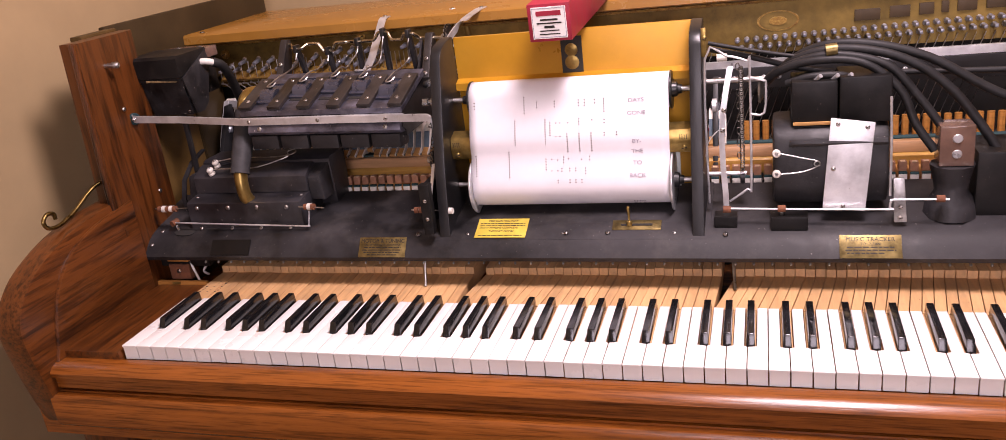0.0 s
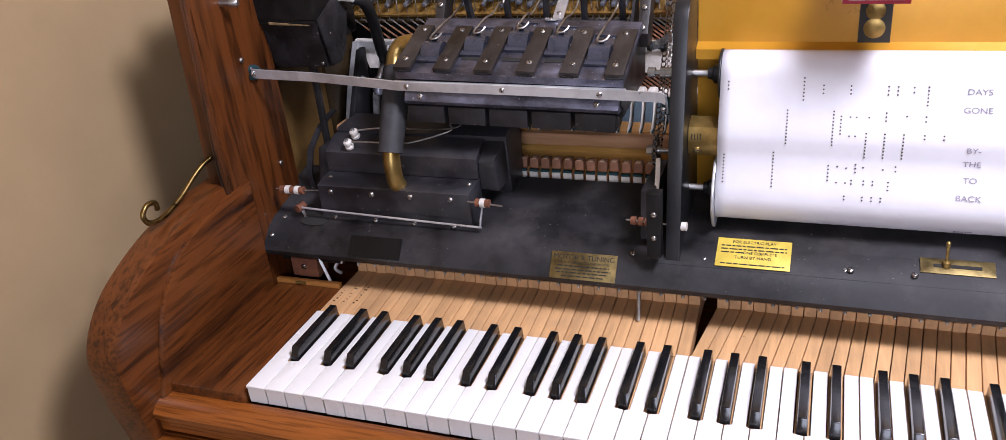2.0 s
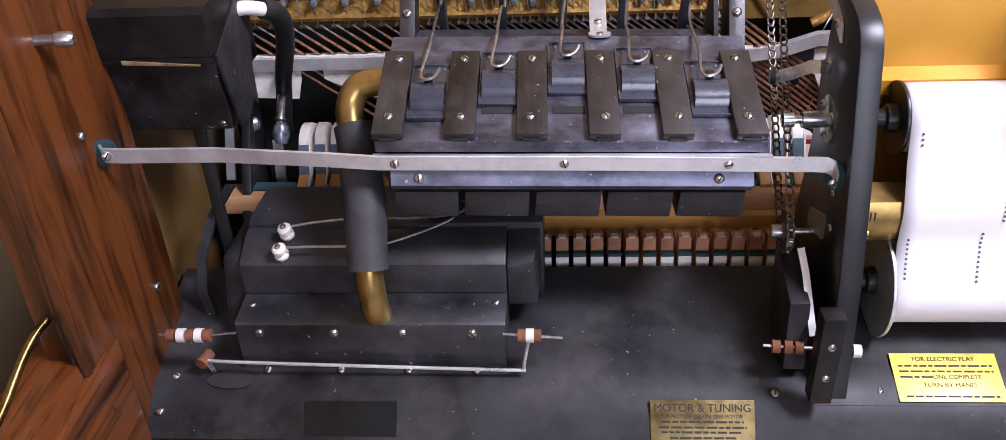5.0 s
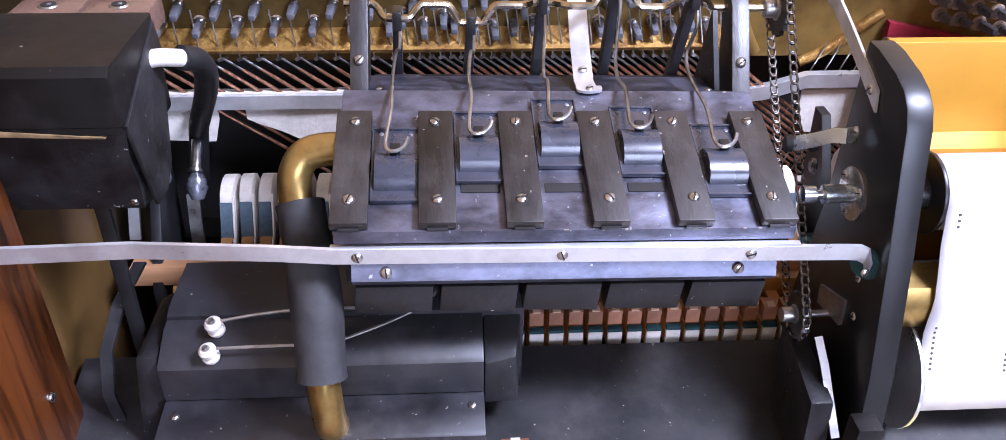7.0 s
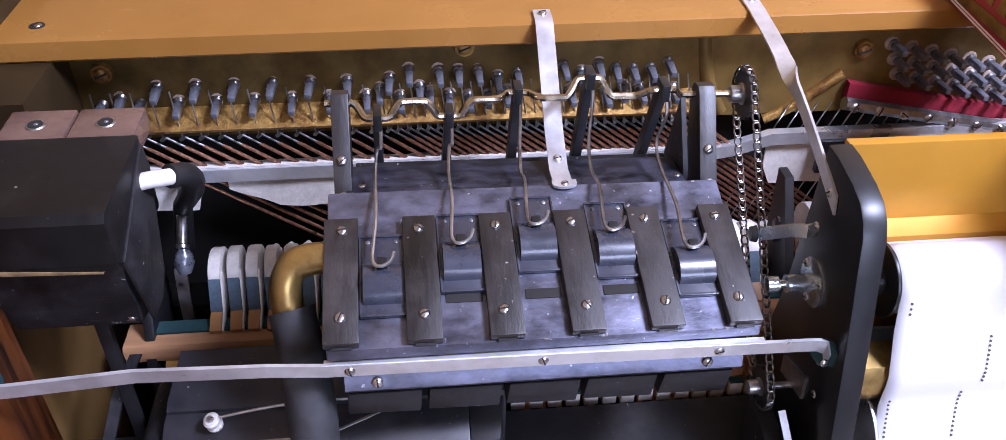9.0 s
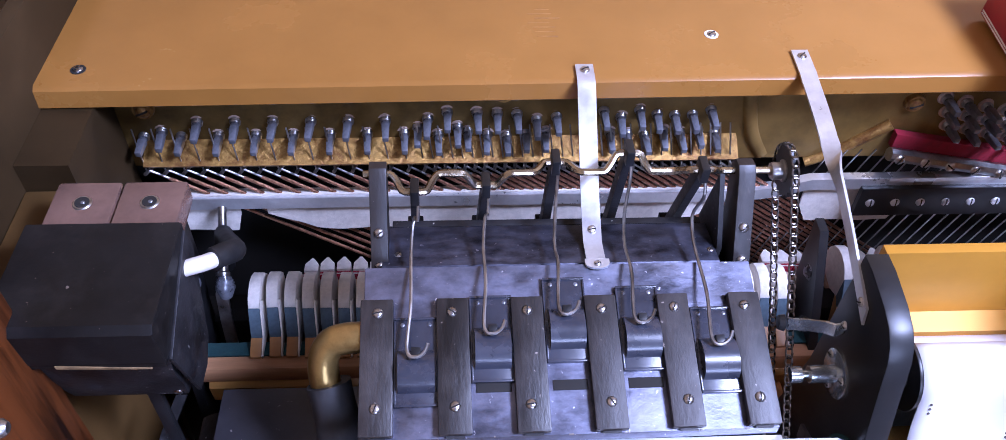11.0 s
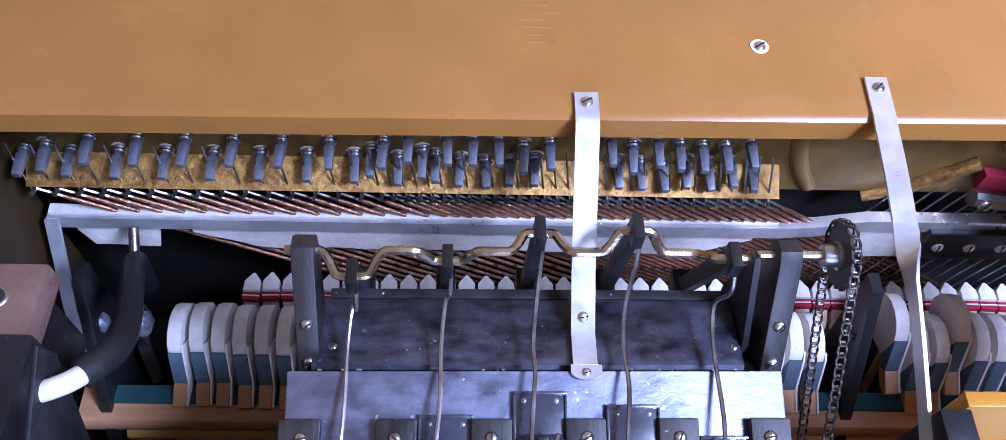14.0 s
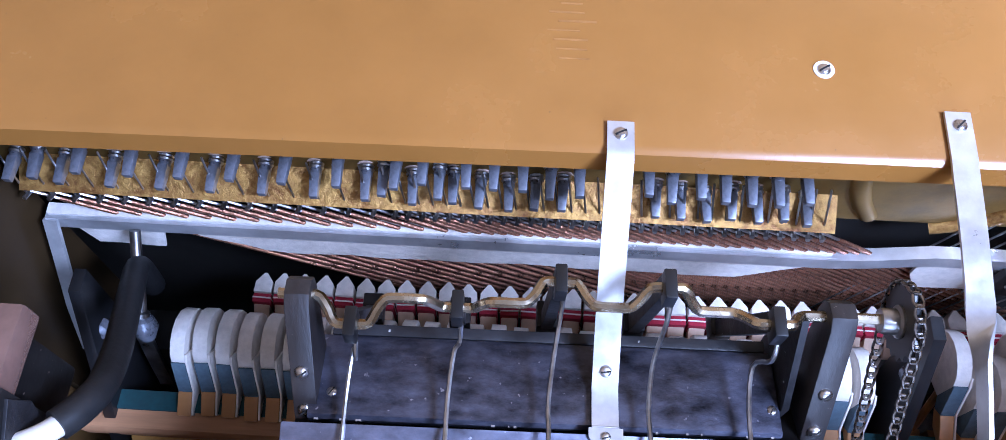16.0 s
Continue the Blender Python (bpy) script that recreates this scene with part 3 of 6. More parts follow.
part("red_felt", B().hull8([(0.518, 0.528, 0.988), (0.70, 0.528, 0.955), (0.70, 0.536, 0.955), (0.518, 0.536, 0.988), (0.518, 0.528, 1.004), (0.70, 0.528, 0.968), (0.70, 0.536, 0.968), (0.518, 0.536, 1.004)], 0.001), RED_FELT, plate, "red felt bearing strip")
pb = part("pressure_bar", B().tube([(0.514, 0.522, 0.988), (0.60, 0.522, 0.971), (0.71, 0.522, 0.95)], 0.006, 8, 3), DULL_STEEL, plate, "steel pressure bar with screws")
for i in range(8):
    screw(plate, (0.522 + 0.0235 * i, 0.5165, 0.9865 - 0.0046 * i), (0, -1, 0.3), 0.0045, random.uniform(0, 3))

bass = thing("bass_strings", (0.13, 0.53, 0.9), "copper-wound bass strings running diagonally behind the hammers", "strings")
DS = Vector((0.79, 0.07, -0.61)).normalized()
one = B()
one.cyl((0, 0, 0), DS * 0.5, 0.0014, n=8)
for k in range(200):  # the winding
    one.lathe(DS * (0.002 + 0.0024 * k), DS * (0.0044 + 0.0024 * k), [(0, 0.00135), (0.5, 0.0017), (1, 0.00135)], 8)
WOUND = mesh_of(one, COPPER)
WOUND.name = "wound_string"
cores = B()
for x in [-0.098 + 0.0151 * i for i in range(15)] + [0.1265 + 0.0082 * i for i in range(32)]:
    p0 = Vector((x, 0.5215, 0.981))
    cores.cyl(p0, p0 + DS * 0.018, 0.0010, n=6)
    o = new("wound_string", WOUND)
    o.parent = bass
    o.matrix_parent_inverse = Matrix.Translation(-bass.location)
    o.matrix_basis = Matrix.Translation(p0 + DS * 0.0165)
    cores.cyl(p0 + Vector((-0.001, -0.002, 0.0015)), Vector((x - 0.004, 0.5245, 1.003)), 0.0007, n=5)
    cores.cyl(Vector((x - 0.004, 0.5245, 1.003)), Vector((x - 0.006, 0.5295, 1.018)), 0.0007, n=5)
    cores.cyl(p0 + Vector((0.001, 0.008, -0.003)), p0 + Vector((-0.0015, -0.006, 0.001)), 0.0015, n=8)
for i in range(60):
    x = 0.47 + 0.0125 * i
    cores.cyl((x, 0.531, 0.985), (x - 0.10, 0.534, 0.70), 0.0007, n=5)
solid("string_wires", cores, DULL_STEEL, "thin steel string wires at the tuning pins", "strings", kind="stuff")

# ---- muffler rail ----
rail = thing("muffler_rail", (0.3, 0.5, 0.97), "aluminium muffler rail with a hanging white felt strip", "rail")
part("bar", B().ribbon([(-0.104, 0.5205, 0.9425), (0.40, 0.5205, 0.9425), (0.425, 0.5205, 0.946), (0.455, 0.519, 0.9565), (1.26, 0.516, 0.9625)], (0, 0, 0.012), 0.0022), STEEL, rail)
part("flange", B().ribbon([(-0.104, 0.5245, 0.9478), (0.40, 0.5245, 0.9478), (0.425, 0.5245, 0.951), (0.455, 0.5225, 0.9617), (1.26, 0.519, 0.968)], (0, 0.0075, 0), 0.0018), STEEL, rail)
part("bracket", B().ribbon([(-0.1005, 0.519, 0.948), (-0.1015, 0.504, 0.92), (-0.103, 0.485, 0.885), (-0.104, 0.468, 0.845)], (0.009, 0, 0), 0.003), STEEL, rail)
ft = B()
N = 60
for sx0, sx1 in ((-0.092, -0.035), (-0.012, 0.385), (0.455, 0.55)):
    low, top, row = [], [], []
    for i in range(N + 1):
        x = sx0 + (sx1 - sx0) * i / N
        e = min(1, min(i, N - i) / 6)
        wob = 0.0025 * noise.noise((x * 30, 1, 0))
        yy = 0.5235 + 0.0012 * noise.noise((x * 22, 5, 0))
        row.append([ft.bm.verts.new(q) for q in ((x, yy, 0.9462 + 0.001 * noise.noise((x * 60, 3, 0))), (x, yy + 0.0005, 0.906 + wob + (1 - e) * 0.02), (x, yy + 0.0022, 0.906 + wob + (1 - e) * 0.02), (x, yy + 0.0024, 0.9466))])
    for a, b in zip(row, row[1:]):
        for k in range(4):
            ft.bm.faces.new((a[k], a[(k + 1) % 4], b[(k + 1) % 4], b[k]))
fe = B()
erow = []
for i in range(121):  # torn upper edge of the felt, lying over the flange
    x = -0.103 + 0.50 * i / 120
    back = 0.5295 + 0.0016 * noise.noise((x * 55, 2, 4))
    top = 0.9502 + 0.0008 * noise.noise((x * 80, 7, 1))
    erow.append([fe.bm.verts.new(q) for q in ((x, 0.5225, 0.9489), (x, 0.5225, top), (x, back, top + 0.0006), (x, back, 0.9489))])
for a, b in zip(erow, erow[1:]):
    for k in range(4):
        fe.bm.faces.new((a[k], a[(k + 1) % 4], b[(k + 1) % 4], b[k]))
part("felt_edge", fe, FELT, rail, "white felt edge over the rail")
part("felt_strip", ft, FELT, rail, "white felt strip")

# ---- keyboard ----
PITCH, ZK = 0.0236, 0.72
slots = []  # (white?, left, right, white index) by chromatic number
BLACK = {1, 3, 6, 8, 10}
wi = 0
for i in range(88):
    note = (i + 9) % 12
    octave = (i + 9) // 12
    base = (octave * 7 - 5) * PITCH
    if note <= 4:
        s = base + note * 3 * PITCH / 5
        e = s + 3 * PITCH / 5
    else:
        s = base + 3 * PITCH + (note - 5) * 4 * PITCH / 7
        e = s + 4 * PITCH / 7
    if i == 87:
        e = s + PITCH
    slots.append((note not in BLACK, s if i else 0.0, e, wi))
    wi += note not in BLACK


def stick_x(i):
    if i < 32:
        return 0.001 + 0.0139 * i, 0.0139
    if i < 58:
        return 0.464 + 0.0134 * (i - 32), 0.0134
    return 0.830 + 0.01325 * (i - 58), 0.01325


for i, (white, s, e, k) in enumerate(slots):
    bx, bw = stick_x(i)
    g = 0.0006
    dz = random.uniform(-0.0004, 0.0004)
    if white:
        x0, x1 = k * PITCH + 0.0005, (k + 1) * PITCH - 0.0005
        root = thing("white_piano_key", ((x0 + x1) / 2, 0.0, ZK - 0.03), "glossy white piano key with a bare wooden stick behind", "piano key", "piano keys")
        s0, s1 = max(s + g, x0), min(e - g, x1)
        out = [(x0, -0.0015), (x1, -0.0015), (x1, 0.049), (s1, 0.051), (s1, 0.15), (s0, 0.15), (s0, 0.051), (x0, 0.049)]
        part("key_top", B().prism(out, "z", ZK - 0.0026 + dz, ZK + dz, 0.0005), IVORY, root)
        part("key_front", B().box(x0 + 0.0003, x1 - 0.0003, 0.0, 0.004, ZK - 0.022 + dz, ZK - 0.003 + dz), IVORY, root)
        body = B().prism([(x0 + 0.001, 0.004), (x1 - 0.001, 0.004), (x1 - 0.001, 0.048), (s1, 0.05), (s1, 0.15), (s0, 0.15), (s0, 0.05), (x0 + 0.001, 0.048)], "z", ZK - 0.024 + dz, ZK - 0.0027 + dz)
    else:
        root = thing("black_piano_key", ((s + e) / 2, 0.05, ZK - 0.03), "glossy black piano key between white ones", "piano key", "piano keys")
        c = (s + e) / 2
        h, y0, y1 = 0.0118, 0.0535, 0.1485
        p = [(c - 0.0052, y0, ZK - 0.004), (c + 0.0052, y0, ZK - 0.004), (c + 0.0052, y1, ZK - 0.004), (c - 0.0052, y1, ZK - 0.004),
             (c - 0.0043, y0 + 0.007, ZK + h), (c + 0.0043, y0 + 0.007, ZK + h), (c + 0.0043, y1 - 0.001, ZK + h + 0.0008), (c - 0.0043, y1 - 0.001, ZK + h + 0.0008)]
        part("key_cap", B().hull8(p, 0.0011), EBONY, root)
        s0, s1 = s + g, e - g
        body = B().box(s0, s1, 0.056, 0.15, ZK - 0.024, ZK - 0.0045)
    bt = bx + g * 0.8, bx + bw - g * 0.8
    zt = ZK - 0.0035 + random.uniform(-0.0006, 0.0006)
    body.hull8([(s0, 0.15, ZK - 0.024), (s1, 0.15, ZK - 0.024), (bt[1], 0.254, ZK - 0.024), (bt[0], 0.254, ZK - 0.024),
                (s0, 0.15, zt), (s1, 0.15, zt), (bt[1], 0.254, zt), (bt[0], 0.254, zt)], 0.0004)
    body.hull8([(bt[0], 0.2542, ZK - 0.024), (bt[1], 0.2542, ZK - 0.024), (bt[1], 0.40, ZK - 0.024), (bt[0], 0.40, ZK - 0.024),
                (bt[0], 0.2542, zt + 0.011), (bt[1], 0.2542, zt + 0.011), (bt[1], 0.40, zt + 0.011), (bt[0], 0.40, zt + 0.011)], 0.0004)
    part("key_stick", body, PINE, root, "bare wooden key stick")

# ---- black shelf that carries the player parts ----
shelf = thing("player_shelf", (0.6, 0.3, 0.76), "dusty black painted shelf over the key sticks", "shelf")
SH = 0.799  # top of the shelf behind its sloping front
part("board", B().prism([(0.21, 0.758), (0.204, 0.760), (0.2025, 0.766), (0.213, 0.7788), (0.224, 0.7885), (0.236, 0.7945), (0.252, 0.7995), (0.352, 0.8205), (0.354, 0.80), (0.225, 0.758)], "x", -0.112, KX1 + 0.1), BLACK_SHELF, shelf)
FRONT = pose(0, 0.2125, 0.7785, 51, 0, 0)  # the plane of the sloping front
for c in ((-0.085, 0.241, 0.7955), (-0.092, 0.216, 0.782), (0.375, 0.228, 0.793), (0.82, 0.226, 0.792), (0.66, 0.23, 0.7935), (0.60, 0.23, 0.7935)):
    screw(shelf, c, (0, -0.3, 1), 0.0036, random.uniform(0, 3))
SLOT = pose(-0.039, 0.2365, 0.7950, 20, 0, 0)
part("slot_hole", B().prism([(0.0195 * math.cos(2 * math.pi * i / 24), 0.0075 * math.sin(2 * math.pi * i / 24)) for i in range(24)], "z", -0.001, 0.0007), HOLE, shelf, "dark oval slot through the shelf").data.transform(SLOT)
part("dark_patch", B().box(-0.035, 0.035, -0.013, 0.013, 0.0, 0.0008, 0, Matrix.Translation((0.058, 0.0, 0.0)) @ FRONT), CLEAN_BLACK, shelf, "clean dark patch where a label was")


def label_plate(x0, x1, length, material, base_m, lines, words, name_label):
    """A printed metal label on the shelf: bars for unreadable lines, letters for readable ones."""
    cx = (x0 + x1) / 2
    m = Matrix.Translation((cx, 0, 0)) @ base_m
    w = (x1 - x0) / 2
    root = thing("label", m.translation, name_label, "label")
    part("plate", B().box(-w, w, -length / 2, length / 2, 0.0002, 0.0010, 0.0003, m), material, root)
    for txt, size, yy, width in words:
        text_on(txt, m @ Matrix.Translation((0, yy, 0.0012)), size, LABEL_INK, root, "lettering", 0.0002, width)
    for yy, hw, off in lines:
        b = B()
        x = -hw
        while x < hw - 0.001:
            step = random.uniform(0.003, 0.009)
            b.box(off + x, min(off + x + step, off + hw), yy - 0.0007, yy + 0.0007, 0.0011, 0.0014, 0, m)
            x += step + 0.0013
        part("print_line", b, LABEL_INK, root)
    return root


label_plate(0.283, 0.359, 0.031, LABEL_GOLD, FRONT, [(-0.0005, 0.03, 0), (-0.0045, 0.032, 0), (-0.008, 0.03, 0), (-0.012, 0.024, 0)],
            [("MOTOR & TUNING", 0.0082, 0.0095, 1.0), ("DO NOT USE OIL ON THIS MOTOR", 0.0037, 0.0035, 1.0)], "tarnished gold metal label with black motor and tuning print")
label_plate(0.962, 1.036, 0.031, LABEL_GOLD, FRONT, [(-0.001, 0.028, 0), (-0.005, 0.03, 0), (-0.009, 0.022, -0.006)],
            [("MUSIC TRACKER", 0.0078, 0.0095, 1.0), ("TO CLEAN", 0.005, 0.0032, 1.0)], "worn pale gold metal label with tracker cleaning print")

# ---- wind motor on the upper left ----
def plane_z(y):
    return 0.9885 + (y - 0.2875) * 0.305


TILT = math.degrees(math.atan(0.305))
motor = thing("wind_motor", (0.22, 0.33, 0.93), "black five-slide wind motor with wire hooks and dusty straps", "wind motor")
part("top_board", B().prism([(0.270, plane_z(0.270)), (0.270, plane_z(0.270) - 0.008), (0.382, plane_z(0.382) - 0.010), (0.382, plane_z(0.382))], "x", 0.089, 0.358, 0.001), BLACK_MOTOR, motor, "dusty black slide board with a bluish sheen in its colour")
part("body", B().prism([(0.277, 0.973), (0.277, 0.952), (0.288, 0.945), (0.288, 0.935), (0.43, 0.935), (0.43, 0.985), (0.384, 1.004), (0.38, 1.0)], "x", 0.093, 0.354), BLACK_WOOD, motor)
part("lower_lip", B().prism([(0.2745, 0.9605), (0.2715, 0.957), (0.2685, 0.949), (0.2715, 0.9445), (0.289, 0.942), (0.289, 0.962)], "x", 0.098, 0.352), BLACK_MOTOR, motor)
for k in range(5):
    x0 = 0.098 + k * 0.0508
    part("bellows_block", B().hull8([(x0, 0.2745, 0.9205), (x0 + 0.0465, 0.2735, 0.9205), (x0 + 0.0465, 0.31, 0.918), (x0, 0.31, 0.918),
                                     (x0 + 0.0012, 0.2715, 0.9425), (x0 + 0.0475, 0.2715, 0.9425), (x0 + 0.0475, 0.31, 0.942), (x0 + 0.0012, 0.31, 0.942)], 0.0018), BLACK_CLOTH, motor, "cloth covered bellows block")
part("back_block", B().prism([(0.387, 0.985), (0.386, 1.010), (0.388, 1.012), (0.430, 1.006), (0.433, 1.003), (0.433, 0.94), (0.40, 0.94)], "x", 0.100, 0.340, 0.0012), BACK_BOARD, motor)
part("back_fringe", B().box(0.106, 0.338, 0.4335, 0.440, 0.96, 1.003, 0.001), BLACK_CLOTH, motor)
# straps with two screws each
for k in range(6):
    x = 0.098 + 0.0498 * k
    m = pose(x, 0.3125, plane_z(0.3125), TILT, 0, 0)
    st = part("strap", B().box(-0.0108, 0.0108, -0.0435, 0.0475, 0.0003, 0.0065, 0.0012, m), STRAP_WOOD, motor, "scuffed black fibre strap")
    part("felt_tab", B().box(-0.006, 0.006, -0.0450, -0.0435, 0.0005, 0.0022, 0, m), BLACK_CLOTH, motor)
    for v in (-0.026, 0.0375):
        p = m @ Vector((random.uniform(-0.0012, 0.0012), v, 0.0066))
        screw(motor, p, m.to_3x3() @ Vector((0, 0, 1)), 0.0035, random.uniform(0, 3))
# five slides, each at its own point of the stroke
AX = (0.434, 1.0565)
R_T = 0.0135
throws = []
for k in range(5):
    x = 0.1235 + 0.0500 * k
    th = radians(205 + 72 * k)
    ty, tz = AX[0] + R_T * math.cos(th), AX[1] + R_T * math.sin(th)
    throws.append((x, ty, tz))
    sy = 0.3265 + (ty - AX[0]) * 1.0
    m = pose(x, sy, plane_z(sy), TILT, 0, 0)
    root = part("slide", B().box(-0.0136, 0.0136, -0.026, 0.033, 0.0006, 0.0022, 0.0006, m), SLIDE, motor, "dark moulded slide valve")
    for yy in (-0.0255, 0.0325):
        part("slide_rim", B().box(-0.0142, 0.0142, yy - 0.0008, yy + 0.0008, 0.0008, 0.0036, 0.0003, m), SLIDE, root)
    for xx in (-0.0138, 0.0138):
        part("slide_rim", B().box(xx - 0.0006, xx + 0.0006, -0.0246, 0.0316, 0.0008, 0.0034, 0.0003, m), SLIDE, root)
    for xx in (-0.0088, 0.0088):
        for yy in (0.0285,):
            part("rivet", B().lathe(m @ Vector((xx, yy, 0.0021)), m @ Vector((xx, yy, 0.0028)), [(0, 0.0016), (0.6, 0.0015), (1, 0.001)], 8), PIN_STEEL, root)
    arch = [(-0.0175 + 0.0285 * i / 12, 0.0022 + 0.0098 * max(0.0, math.sin(math.pi * (0.05 + 0.93 * i / 12))) ** 0.62) for i in range(13)]
    arch[0], arch[-1] = (-0.0175, 0.0022), (0.011, 0.0022)
    hump = B()
    mm = [[m @ Vector((xx, a, h)) for a, h in arch] for xx in (-0.0118, 0.0118)]
    va, vb = ([hump.bm.verts.new(q) for q in side] for side in mm)
    for i in range(12):
        hump.bm.faces.new((va[i], va[i + 1], vb[i + 1], vb[i]))
    hump.bm.faces.new(va)
    hump.bm.faces.new(vb[::-1])
    hump.bm.faces.new((va[0], vb[0], vb[-1], va[-1]))
    part("hump", hump, SLIDE, root)
    part("eye", B().box(-0.003, 0.003, 0.0035, 0.0095, 0.010, 0.0142, 0.0005, m), BLACK_METAL, root)
    # port opening under the slide
    part("port", B().box(-0.0115, 0.0115, -0.0035, 0.0035, 0.0, 0.0005, 0.0002, pose(x, 0.3005, plane_z(0.3005) + 0.0002, TILT, 0, 0)), HOLE, motor)
    # wire hook from the crank to the slide
    h = m @ Vector((0, 0.0065, 0.0135))
    pts = [(x + 0.002, ty - 0.006, tz - 0.006), (x + 0.0015, ty - 0.012, tz - 0.016), (x - 0.001, 0.417, 1.029), (x - 0.003, 0.395, 1.0215), (x - 0.003, h.y + 0.035, h.z + 0.007),
           (x - 0.005, h.y + 0.012, h.z + 0.0025), (x - 0.0055, h.y + 0.001, h.z + 0.0002), (x - 0.003, h.y - 0.0035, h.z - 0.0005), (x + 0.002, h.y - 0.0035, h.z), (x + 0.006, h.y - 0.001, h.z + 0.002), (x + 0.008, h.y + 0.003, h.z + 0.005)]
    part("wire_hook", B().tube(pts, 0.00125, 7, 4), DULL_STEEL, motor, "bent steel wire hook")
    # connecting rod and clamp on the crank
    part("clamp", B().box(x - 0.003, x + 0.003, ty - 0.008, ty + 0.007, tz - 0.006, tz + 0.007, 0.001), BLACK_METAL, motor)
    part("connecting_rod", B().hull8([(x - 0.0045, 0.452, 0.975), (x + 0.0025, 0.452, 0.975), (x + 0.0025, 0.462, 0.975), (x - 0.0045, 0.462, 0.975),
                                      (x - 0.003, ty - 0.004, tz), (x + 0.003, ty - 0.004, tz), (x + 0.003, ty + 0.007, tz), (x - 0.003, ty + 0.007, tz)], 0.0006), BLACK_CLOTH, motor)
    part("rod_foot", B().box(x - 0.007, x + 0.005, 0.452, 0.468, 0.967, 0.979, 0.001), BLACK_WOOD, motor)
# crankshaft
cp = [(0.088, *AX), (0.106, *AX)]
for x, ty, tz in throws:
    for dx, s in ((-0.0195, 0.0), (-0.0155, 0.08), (-0.0115, 0.5), (-0.0085, 0.93), (-0.004, 1.0), (0.004, 1.0), (0.0085, 0.93), (0.0115, 0.5), (0.0155, 0.08), (0.0195, 0.0)):
        cp.append((x + dx, AX[0] + (ty - AX[0]) * s, AX[1] + (tz - AX[1]) * s))
cp += [(0.352, *AX), (0.372, *AX), (0.392, *AX)]
part("crankshaft", B().tube(cp, 0.0027, 8, 2), CRANK, motor, "bent plated steel crankshaft")
# end posts
for x0, x1 in ((0.0925, 0.1045), (0.344, 0.3635)):
    part("post", B().prism([(0.390, 0.985), (0.387, 1.002), (0.4245, 1.061), (0.430, 1.0655), (0.438, 1.0645), (0.442, 1.059), (0.4415, 1.051), (0.424, 1.0), (0.42, 0.985)], "x", x0 + (0.007 if x0 > 0.3 else 0), x1, 0.0008), STRAP_WOOD, motor, "black end post carrying the crank")
    for yy, zz in ((0.3905, 1.0085), (0.4035, 1.029)):
        screw(motor, ((x0 + x1) / 2 + (0.0035 if x0 > 0.3 else 0), yy, zz), (0, -0.85, 0.53), 0.0036, 0.7)
part("post_web", B().prism([(0.40, 0.985), (0.40, 1.012), (0.432, 1.056), (0.446, 1.0), (0.444, 0.985)], "x", 0.3405, 0.344), BLACK_CLOTH, motor)
for x, y in ((0.111, 0.40), (0.336, 0.40), (0.118, 0.43)):
    screw(motor, (x, y, 1.0125 - (y - 0.388) * 0.21), (0, 0.2, 1), 0.0028, 1.0)
# mounting bar: flat strip to the case, stiffened in front of the motor
bar = thing("mounting_bar", (0.15, 0.265, 0.96), "bright aluminium bar holding the wind motor across the case", "metal bar")
part("strip", B().ribbon([(-0.101, 0.262, 0.986), (-0.094, 0.2535, 0.984), (-0.084, 0.2555, 0.9825), (-0.02, 0.2665, 0.9765), (0.055, 0.2705, 0.9695), (0.09, 0.2705, 0.9665), (0.25, 0.2715, 0.9635), (0.392, 0.2730, 0.9595), (0.3995, 0.2730, 0.959), (0.4045, 0.2725, 0.9565), (0.4065, 0.2695, 0.9475)], (0, -0.002, 0.0115), 0.0022), STEEL, bar)
part("ledge", B().hull8([(0.088, 0.2690, 0.9718), (0.362, 0.2710, 0.9663), (0.362, 0.2752, 0.9663), (0.088, 0.2732, 0.9718), (0.088, 0.2690, 0.9728), (0.362, 0.2710, 0.9673), (0.362, 0.2752, 0.9673), (0.088, 0.2732, 0.9728)]), STEEL, bar)
part("felt_washer", B().lathe((0.4095, 0.277, 0.949), (0.4055, 0.273, 0.949), [(0, 0.0095), (0.5, 0.0105), (1, 0.0095)], 16), GREEN_FELT, bar)
part("felt_washer", B().lathe((-0.1, 0.262, 0.983), (-0.096, 0.258, 0.983), [(0, 0.009), (0.5, 0.010), (1, 0.009)], 16), GREEN_FELT, bar)
for x, y, z in ((0.103, 0.2693, 0.9660), (0.221, 0.2703, 0.9640), (0.333, 0.2713, 0.9612)):
    screw(bar, (x, y, z), (0, -1, 0.1), 0.0034, random.uniform(0, 3))
for x in (0.118, 0.328):
    screw(motor, (x, 0.2695, 0.9545), (0, -1, 0.25), 0.0036, random.uniform(0, 3))
screw(bar, (0.4035, 0.2675, 0.9475), (0.3, -1, 0.1), 0.003, 0.4)
screw(bar, (-0.092, 0.252, 0.984), (0.5, -1, 0.1), 0.0035, 0.9)

# flat straps to the tan frame
s1 = thing("motor_stay", (0.249, 0.46, 1.04), "flat bright metal stay from motor to tan frame", "metal stay")
part("strip", B().ribbon([(0.249, 0.527, 1.0785), (0.249, 0.512, 1.0785), (0.249, 0.505, 1.0765), (0.249, 0.44, 1.0245), (0.249, 0.41, 1.0085), (0.249, 0.390, 1.0115), (0.249, 0.3885, 1.0145)], (0.0135, 0, 0), 0.0016), STEEL, s1)
